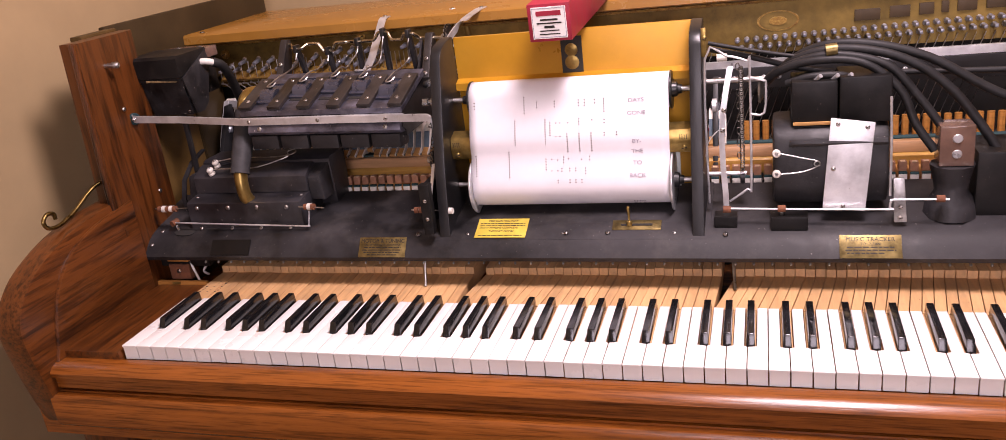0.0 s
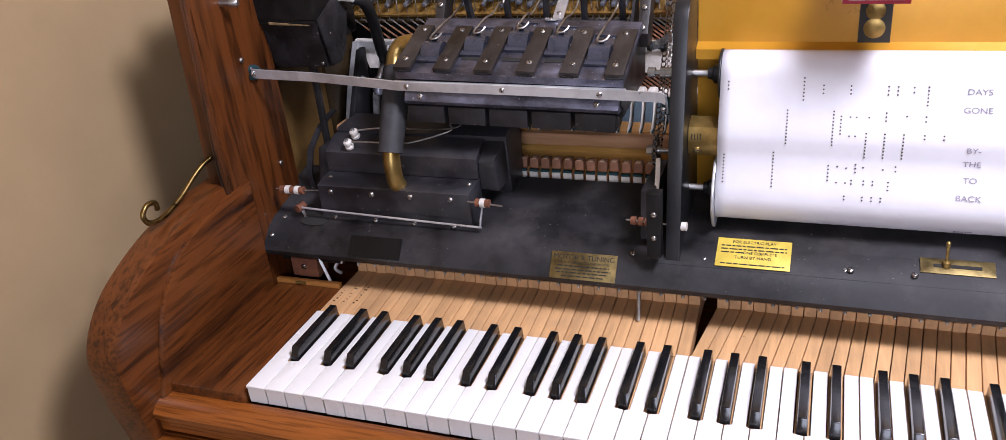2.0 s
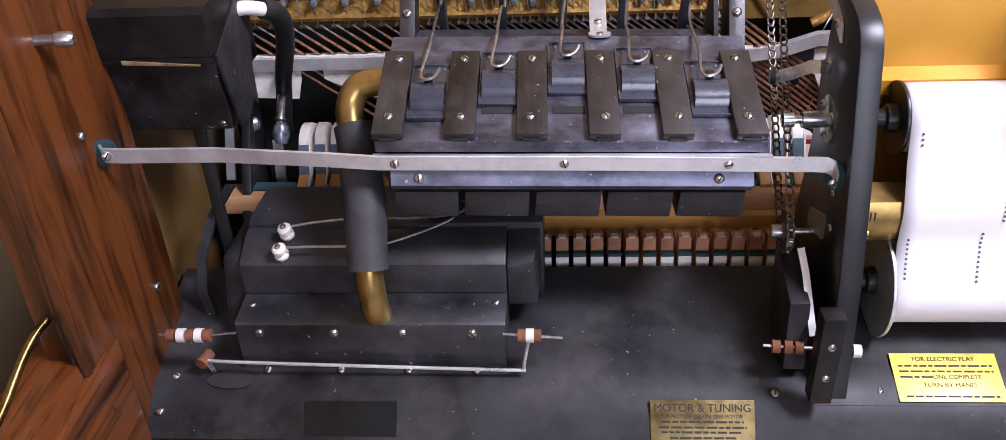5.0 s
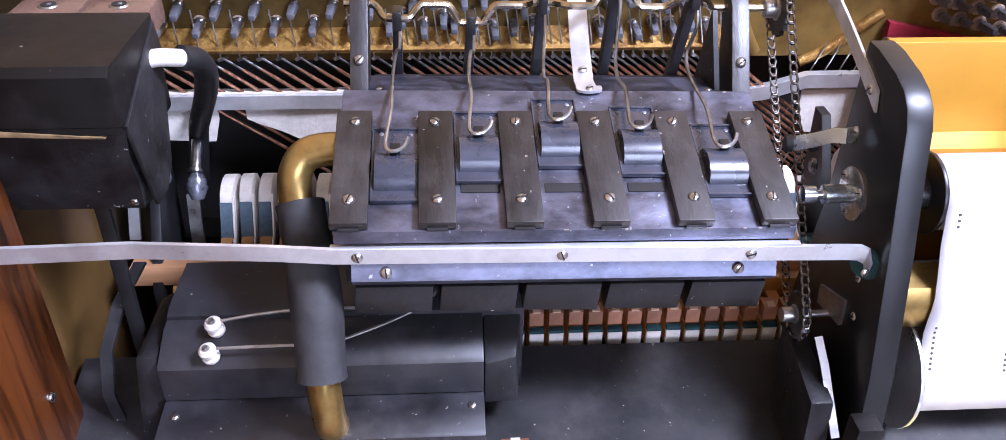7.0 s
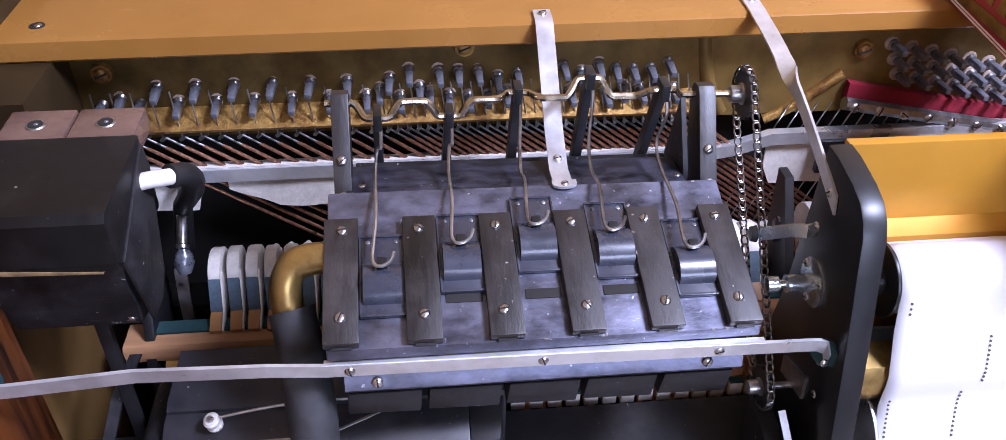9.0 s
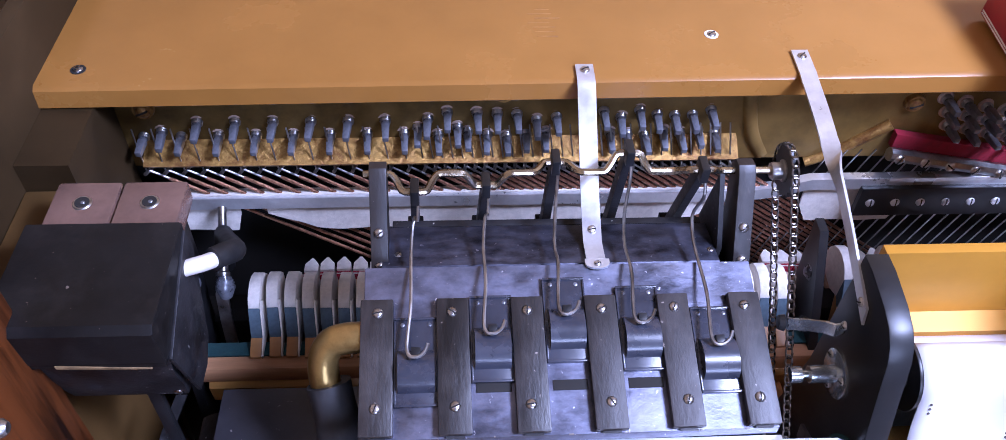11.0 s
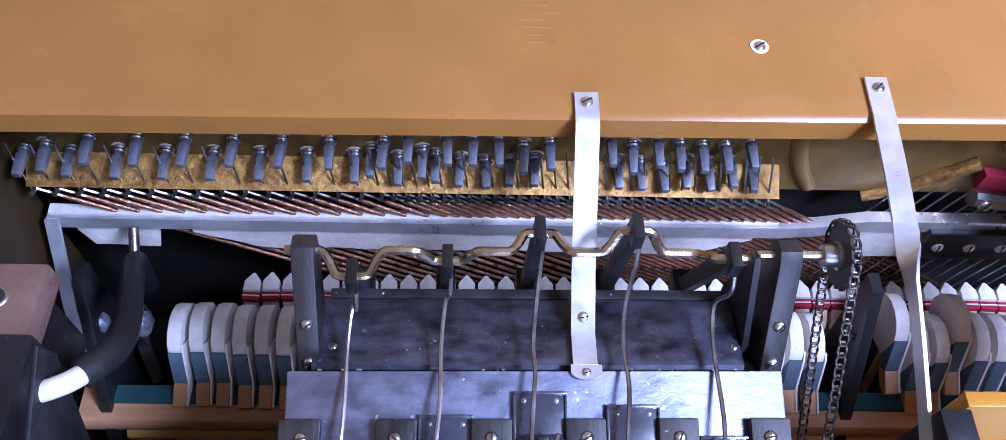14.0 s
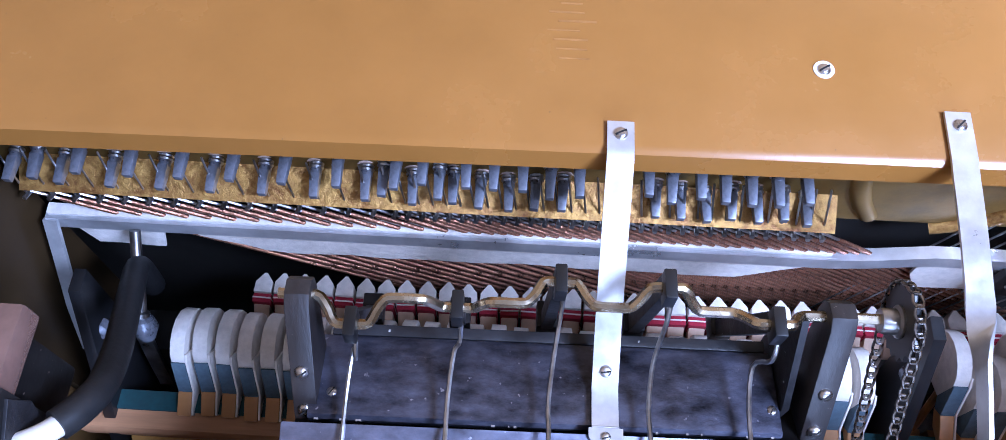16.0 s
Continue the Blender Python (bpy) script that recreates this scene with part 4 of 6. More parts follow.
part("foot", B().prism([(0.2405 + 0.0085 - 0.0085 * math.cos(a), 0.3845 - 0.0045 * math.sin(a)) for a in (math.pi * i / 10 for i in range(11))] + [(0.2575, 0.3885), (0.2405, 0.3885)], "z", 1.0138, 1.0156), STEEL, s1)
screw(s1, (0.249, 0.3838, 1.0157), (0, -0.3, 1), 0.0026, 0.3)
screw(s1, (0.249, 0.5195, 1.0795), (0, 0, 1), 0.0036, 0.5)
screw(s1, (0.249, 0.418, 1.0137), (0, -0.5, 0.86), 0.0032, 0.2)
s2 = thing("spool_box_stay", (0.415, 0.43, 1.05), "twisted flat metal stay from spool box to tan frame", "metal stay")
tw = B()
A0, A1 = Vector((0.4185, 0.543, 1.0785)), Vector((0.4095, 0.318, 1.036))
ring = []
for i in range(25):
    f = i / 24
    c = A0.lerp(A1, f) + Vector((0, 0, 0.012 * math.sin(math.pi * f)))
    if f < 0.14:
        c.z = 1.0785
    g = min(1, max(0, (f - 0.42) / 0.16))
    ang = (g * g * (3 - 2 * g)) * math.pi / 2
    d = (A1 - A0).normalized()
    flat = Vector((1, 0, 0))
    upv = Vector((0, 0.25, 0.97))
    wv = (flat * math.cos(ang) + upv * math.sin(ang)) * 0.0065
    nv = d.cross(wv).normalized() * 0.0009
    ring.append([tw.bm.verts.new(c + q) for q in (wv + nv, -wv + nv, -wv - nv, wv - nv)])
for a, b in zip(ring, ring[1:]):
    for k in range(4):
        tw.bm.faces.new((a[k], a[(k + 1) % 4], b[(k + 1) % 4], b[k]))
tw.bm.faces.new(ring[0])
tw.bm.faces.new(ring[-1][::-1])
part("strip", tw, STEEL, s2)
screw(s2, (0.4183, 0.5345, 1.0795), (0, 0, 1), 0.0036, 0.8)
screw(s2, (0.4085, 0.3275, 1.0395), (-1, 0, 0), 0.0032, 0.8)

# chipped paint along the exposed edges
for i in range(26):
    x = random.uniform(0.092, 0.355)
    w = random.uniform(0.0004, 0.0022)
    if i % 2:
        chip = B().box(x, x + w, 0.2696, 0.2704, plane_z(0.270) - 0.0006, plane_z(0.270) + 0.0003)
    else:
        x = min(x, 0.334)
        chip = B().box(x, x + w, 0.3855, 0.3868, 1.0092, 1.0104)
    part("paint_chip", chip, CHIP, motor)

# the motor sits slightly askew: its treble end lower and further back
PIV = Vector((0.10, 0.33, 0.98))
motor.matrix_world = Matrix.Translation(PIV) @ Matrix.Rotation(radians(1.35), 4, "Z") @ Matrix.Rotation(radians(1.6), 4, "Y") @ Matrix.Translation(-PIV) @ Matrix.Translation(motor.location)

# ---- chain drive ----
drive = thing("chain_drive", (0.392, 0.39, 0.84), "oily steel ladder chain on two sprockets", "chain drive")
SP = [(0.3880, 0.440, 1.0485, 0.0195), (0.3880, 0.305, 0.885, 0.0160)]
for x, y, z, r in SP:
    teeth = B()
    n = 18
    out = []
    for i in range(n * 2):
        a = math.pi * i / n
        rr = r * (1.0 if i % 2 else 0.88)
        out.append((y + rr * math.cos(a), z + rr * math.sin(a)))
    teeth.prism(out, "x", x - 0.0015, x + 0.0015)
    part("sprocket", teeth, BLACK_METAL, drive)
    part("hub", B().lathe((x - 0.011, y, z), (x + 0.004, y, z), [(0, 0.3 * r), (0.12, 0.33 * r), (0.5, 0.33 * r), (0.56, r * 0.42), (0.7, r * 0.42), (0.75, 0.3 * r), (1, 0.25 * r)], 20), DULL_STEEL, drive)
part("lower_shaft", B().cyl((0.38, 0.305, 0.885), (0.412, 0.305, 0.885), 0.0026, n=10), DULL_STEEL, drive)
link = B()
for sx in (-1, 1):  # bowed side wires, so that each link reads as an open oval
    link.tube([(sx * 0.0009, -0.0046, 0.0007), (sx * 0.0020, -0.0022, 0.0002), (sx * 0.0024, 0.0006, 0), (sx * 0.0014, 0.0040, -0.0006)], 0.00078, 6, 2)
link.tube([(-0.0015, 0.0040, -0.0006), (0.0015, 0.0040, -0.0006)], 0.0008, 6, 1)
link.tube([(-0.0010, -0.0045, 0.0009), (0.0010, -0.0045, 0.0009)], 0.0007, 6, 1)
LINK = mesh_of(link, CHAIN)
LINK.name = "chain_link"
loop = []
(xa, ya, za, ra), (xb, yb, zb, rb) = SP
base = math.atan2(zb - za, yb - ya)
for i in range(13):
    a = base + math.pi / 2 + math.pi * i / 12
    loop.append(Vector((xa, ya + ra * math.cos(a), za + ra * math.sin(a))))
for i in range(11):
    a = base + math.pi * 1.5 + math.pi * i / 10
    loop.append(Vector((xb, yb + rb * math.cos(a), zb + rb * math.sin(a))))
loop.append(loop[0])
dist = 0.0
for a, b in zip(loop, loop[1:]):
    L = (b - a).length
    d = (b - a) / L
    while dist < L:
        c = a + d * dist
        up = Vector((1, 0, 0)).cross(d)
        mtx = Matrix((Vector((1, 0, 0)), d, up)).transposed().to_4x4()
        o = new("chain_link", LINK)
        o.parent = drive
        o.matrix_parent_inverse = Matrix.Translation(-drive.location)
        o.matrix_basis = Matrix.Translation(c) @ mtx
        dist += 0.0068
    dist -= L

# ---- black pneumatic box with clear valve blocks ----
box = thing("pneumatic_box", (-0.068, 0.345, 0.97), "black cloth-covered pneumatic box with two clear valve blocks", "pneumatic")
part("case", B().prism([(0.2945, 1.038), (0.2925, 1.068), (0.297, 1.0725), (0.376, 1.0725), (0.376, 1.03)], "x", -0.116, -0.0195, 0.002), BLACK_WOOD, box)
bl = B().hull8([(-0.100, 0.314, 0.974), (-0.026, 0.314, 0.974), (-0.025, 0.345, 0.972), (-0.100, 0.345, 0.972),
                (-0.1135, 0.2985, 1.0365), (-0.0205, 0.2985, 1.0365), (-0.0205, 0.374, 1.0365), (-0.1135, 0.374, 1.0365)])
bmesh.ops.subdivide_edges(bl.bm, edges=bl.bm.edges[:], cuts=9, use_grid_fill=True)
for v in bl.bm.verts:  # slack cloth
    k = max(0.0, 1 - abs(v.co.z - 1.003) / 0.03)
    v.co += Vector((0.0025 * noise.noise(v.co * 38), -0.0015 * k + 0.003 * k * noise.noise(v.co * 45 + Vector((3, 1, 7))), 0))
part("bellows", bl, BLACK_CLOTH, box, "creased black cloth bellows")
part("ledge_strip", B().hull8([(-0.1135, 0.2955, 1.0325), (-0.0215, 0.2955, 1.0325), (-0.0215, 0.2995, 1.0325), (-0.1135, 0.2995, 1.0325), (-0.1135, 0.2955, 1.0372), (-0.0215, 0.2955, 1.0372), (-0.0215, 0.2995, 1.0372), (-0.1135, 0.2995, 1.0372)], 0.0006), BLACK_WOOD, box)
part("tape", B().hull8([(-0.086, 0.2948, 1.0325), (-0.030, 0.2948, 1.0305), (-0.030, 0.2985, 1.0305), (-0.086, 0.2985, 1.0325), (-0.086, 0.2948, 1.0362), (-0.030, 0.2948, 1.0318), (-0.030, 0.2985, 1.0318), (-0.086, 0.2985, 1.0362)], 0.0008), SLIVER, box, "bare wood sliver in the black case")
for cx in (-0.0875, -0.0450):
    vb = part("valve_block", B().box(cx - 0.0205, cx + 0.0205, 0.377, 0.4165, 1.0525, 1.0695, 0.0022), ACRYLIC, box, "pinkish clear plastic valve block")
    part("port_rim", B().lathe((cx, 0.397, 1.0693), (cx, 0.397, 1.0704), [(0, 0.0064), (1, 0.0056)], 18), DULL_STEEL, vb)
    part("port_hole", B().lathe((cx, 0.397, 1.0700), (cx, 0.397, 1.0709), [(0, 0.0047), (1, 0.0046)], 16), HOLE, vb)
    part("port_screw", B().lathe((cx + 0.0008, 0.3965, 1.0704), (cx + 0.0008, 0.3965, 1.0713), [(0, 0.0020), (1, 0.0012)], 10), PIN_STEEL, vb)
part("nozzle", B().tube([(-0.021, 0.3555, 1.051), (-0.0145, 0.3575, 1.0515), (-0.008, 0.362, 1.0495), (-0.003, 0.368, 1.0465)], 0.0054, 14, 4), WHITE_NYLON, box, "white plastic nozzle")
part("hose", B().tube([(-0.0045, 0.3665, 1.0475), (0.0015, 0.377, 1.0415), (0.001, 0.392, 1.027), (-0.008, 0.416, 1.003), (-0.022, 0.446, 0.975), (-0.037, 0.478, 0.946), (-0.046, 0.499, 0.925), (-0.054, 0.505, 0.88)], 0.0078, 14, 5), HOSE, box, "black rubber hose")
part("side_flap", B().prism([(0.298, 1.0365), (0.372, 1.069), (0.3765, 1.05), (0.352, 0.985), (0.336, 0.9745), (0.316, 0.975)], "x", -0.0205, -0.0178, 0.0006), BLACK_CLOTH, box, "taut grey-black cloth side")
part("rear_case", B().box(-0.112, -0.030, 0.378, 0.409, 0.995, 1.0515, 0.003), BLACK_WOOD, box)
part("leg_bracket", B().box(-0.064, -0.055, 0.33, 0.335, 0.80, 0.975, 0.001), BLACK_METAL, box)
screw(box, (-0.031, 0.3125, 0.979), (0, -1, 0), 0.003)
# bolt with a knob that hangs from the muffler rail
hb = thing("rail_bolt", (-0.045, 0.48, 0.92), "bright threaded steel bolt with a domed knob", "bolt")
part("rod", B().lathe((-0.047, 0.517, 0.942), (-0.046, 0.472, 0.905), [(0, 0.0036), (0.5, 0.0036), (0.52, 0.0045), (0.93, 0.0045), (0.95, 0.0062), (1, 0.0062)], 12), DULL_STEEL, hb)
part("knob", B().lathe((-0.046, 0.474, 0.905), (-0.046, 0.465, 0.885), [(0, 0.004), (0.3, 0.0075), (0.6, 0.0085), (1, 0.005)], 16), PIN_STEEL, hb)
part("hanger", B().ribbon([(-0.05, 0.468, 0.888), (-0.05, 0.46, 0.86), (-0.048, 0.45, 0.83)], (0.01, 0, 0), 0.003), DULL_STEEL, hb)

# ---- suction pipe: brass elbow, hose, brass bend into the motor ----
pipe = thing("suction_pipe", (0.07, 0.29, 0.85), "brass elbows joined by a thick black rubber hose", "pipe")
part("elbow", B().tube([(0.079, 0.262, 0.838), (0.079, 0.253, 0.85), (0.0785, 0.2505, 0.865), (0.0775, 0.2535, 0.882), (0.077, 0.258, 0.893)], 0.0106, 14, 5), BRASS, pipe, "aged brass elbow")
part("hose", B().tube([(0.077, 0.2545, 0.887), (0.0765, 0.2625, 0.901), (0.074, 0.282, 0.925), (0.069, 0.305, 0.95), (0.064, 0.322, 0.970)], lambda f: 0.0155 - 0.0007 * math.sin(9 * f), 18, 5), GREY_HOSE, pipe, "matt black rubber hose")
part("bend", B().tube([(0.065, 0.317, 0.962), (0.0615, 0.324, 0.973), (0.0615, 0.332, 0.985), (0.068, 0.337, 0.995), (0.08, 0.338, 0.9985), (0.094, 0.338, 0.9985)], 0.0105, 14, 5), BRASS, pipe, "aged brass bend")

# ---- pump bellows on the shelf ----
pump = thing("pump_pneumatic", (0.07, 0.28, SH), "black stepped pneumatic box with wire springs on the shelf", "pneumatic")
part("lower_case", B().prism([(0.2475, 0.7955), (0.2475, 0.8405), (0.250, 0.8425), (0.279, 0.846), (0.33, 0.846), (0.33, SH)], "x", -0.031, 0.176, 0.001), PUMP_BLACK, pump)
part("upper_case", B().prism([(0.280, 0.847), (0.280, 0.873), (0.283, 0.876), (0.305, 0.886), (0.345, 0.889), (0.345, 0.847)], "x", -0.031, 0.176, 0.0012), PUMP_BLACK, pump)
part("rear_case", B().prism([(0.32, SH), (0.313, 0.890), (0.32, 0.893), (0.368, 0.893), (0.368, SH)], "x", -0.03, 0.204, 0.001), PUMP_BLACK, pump)
part("cloth_side", B().hull8([(0.1765, 0.284, 0.832), (0.199, 0.287, 0.830), (0.202, 0.315, 0.83), (0.1765, 0.315, 0.83), (0.1765, 0.283, 0.868), (0.197, 0.285, 0.872), (0.202, 0.315, 0.885), (0.1765, 0.315, 0.885)], 0.002), BLACK_CLOTH, pump, "black cloth bellows side")
part("cloth_left", B().hull8([(-0.055, 0.28, 0.80), (-0.0315, 0.28, 0.80), (-0.0315, 0.36, 0.80), (-0.055, 0.36, 0.80), (-0.048, 0.29, 0.875), (-0.0315, 0.285, 0.88), (-0.0315, 0.36, 0.88), (-0.05, 0.36, 0.87)], 0.006), BLACK_CLOTH, pump)
for x in (-0.013, 0.045, 0.098, 0.151):
    screw(pump, (x, 0.247, 0.833), (0, -1, 0), 0.0036, random.uniform(0, 3))
    screw(pump, (x + 0.002, 0.244, 0.7995), (0, -0.6, 0.8), 0.003, random.uniform(0, 3))
for x, y, z in ((-0.022, 0.268, 0.8448), (0.168, 0.27, 0.845)):
    screw(pump, (x, y, z), (0, -0.1, 1), 0.003, 1.0)
for x, y, z in ((0.004, 0.303, 0.8855), (0.003, 0.286, 0.878)):
    kn = part("knob", B().lathe((x, y, z), (x - 0.001, y - 0.004, z + 0.011), [(0, 0.0055), (0.22, 0.0058), (0.3, 0.0035), (0.5, 0.0035), (0.6, 0.0056), (0.85, 0.0056), (1, 0.004)], 14), WHITE_NYLON, pump, "white nylon spool knob")
    part("cap", B().lathe((x - 0.001, y - 0.004, z + 0.011), (x - 0.0012, y - 0.0048, z + 0.0135), [(0, 0.0026), (1, 0.0016)], 10), DULL_STEEL, kn)
part("spring", B().tube([(0.006, 0.301, 0.895), (0.03, 0.303, 0.898), (0.06, 0.306, 0.899), (0.10, 0.309, 0.897), (0.135, 0.312, 0.899), (0.146, 0.316, 0.903), (0.141, 0.320, 0.906), (0.131, 0.316, 0.903), (0.136, 0.309, 0.899),
                         (0.125, 0.303, 0.895), (0.10, 0.295, 0.889), (0.075, 0.288, 0.886), (0.03, 0.285, 0.887), (0.004, 0.284, 0.887)], 0.0011, 6, 5), DULL_STEEL, pump, "coiled steel wire spring")
part("rod", B().tube([(-0.052, 0.243, 0.8345), (-0.03, 0.246, 0.8345)], 0.0012, 8, 1), DULL_STEEL, pump)
part("rod", B().tube([(0.174, 0.246, 0.8335), (0.219, 0.243, 0.832)], 0.0012, 8, 1), DULL_STEEL, pump)
part("link_wire", B().tube([(-0.06, 0.2415, 0.811), (-0.03, 0.2395, 0.8105), (0.10, 0.2395, 0.806), (0.183, 0.2395, 0.8035), (0.1885, 0.2395, 0.8045), (0.190, 0.2405, 0.812), (0.193, 0.2425, 0.828)], 0.0014, 7, 3), STEEL, pump, "bright bent link wire")
for x, mt in ((-0.080, LEATHER), (-0.072, WHITE_NYLON), (-0.065, LEATHER), (-0.058, WHITE_NYLON), (-0.052, LEATHER), (0.1885, LEATHER), (0.1945, WHITE_NYLON), (0.200, LEATHER)):
    part("leather_nut", B().cyl((x - 0.003, 0.2432, 0.8342), (x + 0.003, 0.2432, 0.8342), 0.005 if mt is LEATHER else 0.0056, n=10), mt, pump)
part("rod", B().tube([(-0.09, 0.2435, 0.8345), (-0.052, 0.243, 0.8345)], 0.0012, 8, 1), DULL_STEEL, pump)
part("leather_nut", B().cyl((-0.061, 0.238, 0.8095), (-0.058, 0.250, 0.811), 0.0052, n=10), LEATHER, pump)
part("lever", B().ribbon([(-0.060, 0.2445, 0.813), (-0.054, 0.243, 0.797), (-0.048, 0.24, 0.77), (-0.04, 0.235, 0.735), (-0.024, 0.225, 0.712)], (0.0036, 0.0012, 0), 0.0012), DULL_STEEL, pump, "flat steel lever through the shelf")

# ---- spool box with the music roll ----
spool = thing("spool_box", (0.6, 0.3, 0.785), "black spool box with gold back board, two spools and tracker bar", "spool box")
PANEL = [(0.225, 0.786), (0.241, 0.886), (0.261, 0.964), (0.275, 1.012), (0.2815, 1.036), (0.287, 1.046), (0.296, 1.0535), (0.309, 1.058), (0.334, 1.062), (0.348, 1.062), (0.353, 0.94), (0.38, 0.786)]
part("side_panel", B().prism(PANEL, "x", 0.411, 0.4265, 0.0012), BLACK_METAL, spool, "black enamelled side panel")
part("side_panel", B().prism(PANEL, "x", 0.777, 0.7925, 0.0012), BLACK_METAL, spool, "black enamelled side panel")
part("back_board", B().box(0.4268, 0.7768, 0.350, 0.358, 0.80, 1.060, 0.001), GOLD_BOARD, spool, "gold lacquered back board")
part("board_ledge", B().prism([(0.336, 0.982), (0.336, 0.993), (0.3498, 0.998), (0.3498, 0.982)], "x", 0.4268, 0.7768), GOLD_BOARD, spool)
part("floor_board", B().prism([(0.2205, 0.7815), (0.2215, 0.7865), (0.262, 0.8035), (0.35, 0.823), (0.35, 0.7885)], "x", 0.404, 0.80, 0.0008), BLACK_SHELF, spool, "black floor board with labels")
part("glass_back", B().box(0.45, 0.754, 0.340, 0.343, 0.822, 0.90, 0.001), GLASS_PLATE, spool)
part("tracker_bar", B().prism([(0.300, 0.886), (0.281, 0.892), (0.277, 0.902), (0.277, 0.914), (0.281, 0.924), (0.300, 0.93)], "x", 0.427, 0.7766, 0.001), BRASS, spool, "brass tracker bar")
for x in (0.437, 0.766):
    screw(spool, (x, 0.277, 0.899), (0, -1, 0), 0.004, 0.3, BRASS)
    for j in range(4):
        part("scale_slot", B().box(x - 0.006 + 0.003 * j, x - 0.0052 + 0.003 * j, 0.2766, 0.2772, 0.911, 0.918), HOLE, spool)
# music roll paper: upper spool, over the tracker bar, to the take-up spool
US, TS = (0.318, 0.972, 0.0255), (0.293, 0.848, 0.032)
prof = []
for i in range(9):
    a = radians(75 + 12 * i)
    prof.append((US[0] + US[2] * math.cos(a), US[1] + US[2] * math.sin(a)))
prof += [(0.2868, 0.952), (0.2790, 0.932), (0.2750, 0.920), (0.2742, 0.912), (0.2742, 0.902), (0.2740, 0.893), (0.2690, 0.877), (0.2640, 0.864)]
for i in range(10):
    a = radians(172 + 13 * i)
    prof.append((TS[0] + TS[2] * math.cos(a), TS[1] + TS[2] * math.sin(a)))
P0, P1 = 0.4585, 0.7465
pp = B()
rows = []
for y, z in prof:
    rows.append([pp.bm.verts.new((P0 + (P1 - P0) * j / 24, y + (0.0006 * noise.noise((j * 0.4, z * 40, 2)) if 0.86 < z < 0.97 else 0), z)) for j in range(25)])
for a, b in zip(rows, rows[1:]):
    for j in range(24):
        pp.bm.faces.new((a[j], a[j + 1], b[j + 1], b[j]))
roll = solid("music_roll", pp, PAPER, "white perforated music roll paper drawn over a tracker bar", "music roll")
sol = roll.modifiers.new("thickness", "SOLIDIFY")
sol.thickness, sol.offset = 0.0004, -1
part("roll_core", B().cyl((P0, US[0], US[1]), (P1, US[0], US[1]), US[2] - 0.0012, n=32), PAPER, spool, "white paper wound on the upper spool")
part("takeup_core", B().cyl((P0, TS[0], TS[1]), (P1, TS[0], TS[1]), TS[2] - 0.0012, n=32), PAPER, spool)


def on_paper(s):
    """The point and outward normal at the share s of the paper's free length."""
    lens = [math.hypot(b[0] - a[0], b[1] - a[1]) for a, b in zip(prof, prof[1:])]
    want = s * sum(lens)
    for (a, b), L in zip(zip(prof, prof[1:]), lens):
        if want <= L:
            f = want / L
            d = Vector((0, b[0] - a[0], b[1] - a[1])).normalized()
            return Vector((0, a[0] + (b[0] - a[0]) * f, a[1] + (b[1] - a[1]) * f)), d
        want -= L
    return Vector((0, *prof[-1])), d


def paper_m(x, s):
    p, d = on_paper(s)
    X = Vector((1, 0, 0))
    nrm = X.cross(-d)
    m = Matrix((X, -d, nrm)).transposed().to_4x4()
    return Matrix.Translation((x, p.y, p.z)) @ m


disc = B()
disc.lathe((0, 0, -0.0002), (0, 0, 0.0006), [(0, 0.0009), (1, 0.0009)], 8)
DISC = mesh_of(disc, PUNCH)
DISC.name = "perforation"


def hole_run(x, s0, s1, parent):
    n = max(1, int((s1 - s0) / 0.0145))
    for i in range(n):
        ob = new("perforation", DISC)
        ob.parent = parent
        ob.matrix_basis = paper_m(x, s0 + (s1 - s0) * (i + 0.5) / n)


W = P1 - P0
runs = [(0.03, 0.19, 0.24), (0.025, 0.52, 0.66), (0.29, 0.17, 0.28), (0.24, 0.31, 0.47), (0.20, 0.50, 0.67), (0.355, 0.2, 0.25), (0.445, 0.2, 0.25), (0.395, 0.31, 0.47), (0.42, 0.33, 0.42), (0.45, 0.33, 0.35), (0.47, 0.33, 0.35),
        (0.51, 0.33, 0.35), (0.45, 0.41, 0.43), (0.47, 0.41, 0.43), (0.505, 0.40, 0.52), (0.565, 0.31, 0.36), (0.565, 0.40, 0.52), (0.63, 0.32, 0.34), (0.625, 0.40, 0.52), (0.69, 0.2, 0.29), (0.69, 0.32, 0.36), (0.69, 0.40, 0.43), (0.75, 0.40, 0.43),
        (0.565, 0.2, 0.25), (0.595, 0.2, 0.25), (0.645, 0.2, 0.24), (0.39, 0.55, 0.63), (0.42, 0.55, 0.57), (0.45, 0.56, 0.57), (0.42, 0.62, 0.64), (0.45, 0.62, 0.64), (0.48, 0.54, 0.59), (0.47, 0.61, 0.64), (0.505, 0.55, 0.57), (0.51, 0.61, 0.64),
        (0.54, 0.61, 0.64), (0.57, 0.56, 0.57), (0.61, 0.54, 0.58), (0.59, 0.61, 0.66), (0.45, 0.68, 0.71), (0.51, 0.68, 0.71), (0.54, 0.68, 0.71), (0.57, 0.68, 0.71)]
for fx, s0, s1 in runs:
    hole_run(P0 + W * fx, s0, s1, roll)

for words, s in (("DAYS", 0.225), ("GONE", 0.30), ("BY-", 0.465), ("THE", 0.525), ("TO", 0.595), ("BACK", 0.67), ("SHIP", 0.85), ("BY S", 0.88)):
    text_on(words, paper_m(P0 + W * 0.845, s) @ Matrix.Translation((0, 0, 0.0004)), 0.0078, INK, roll, "lyric", 0.0001, 1.15)
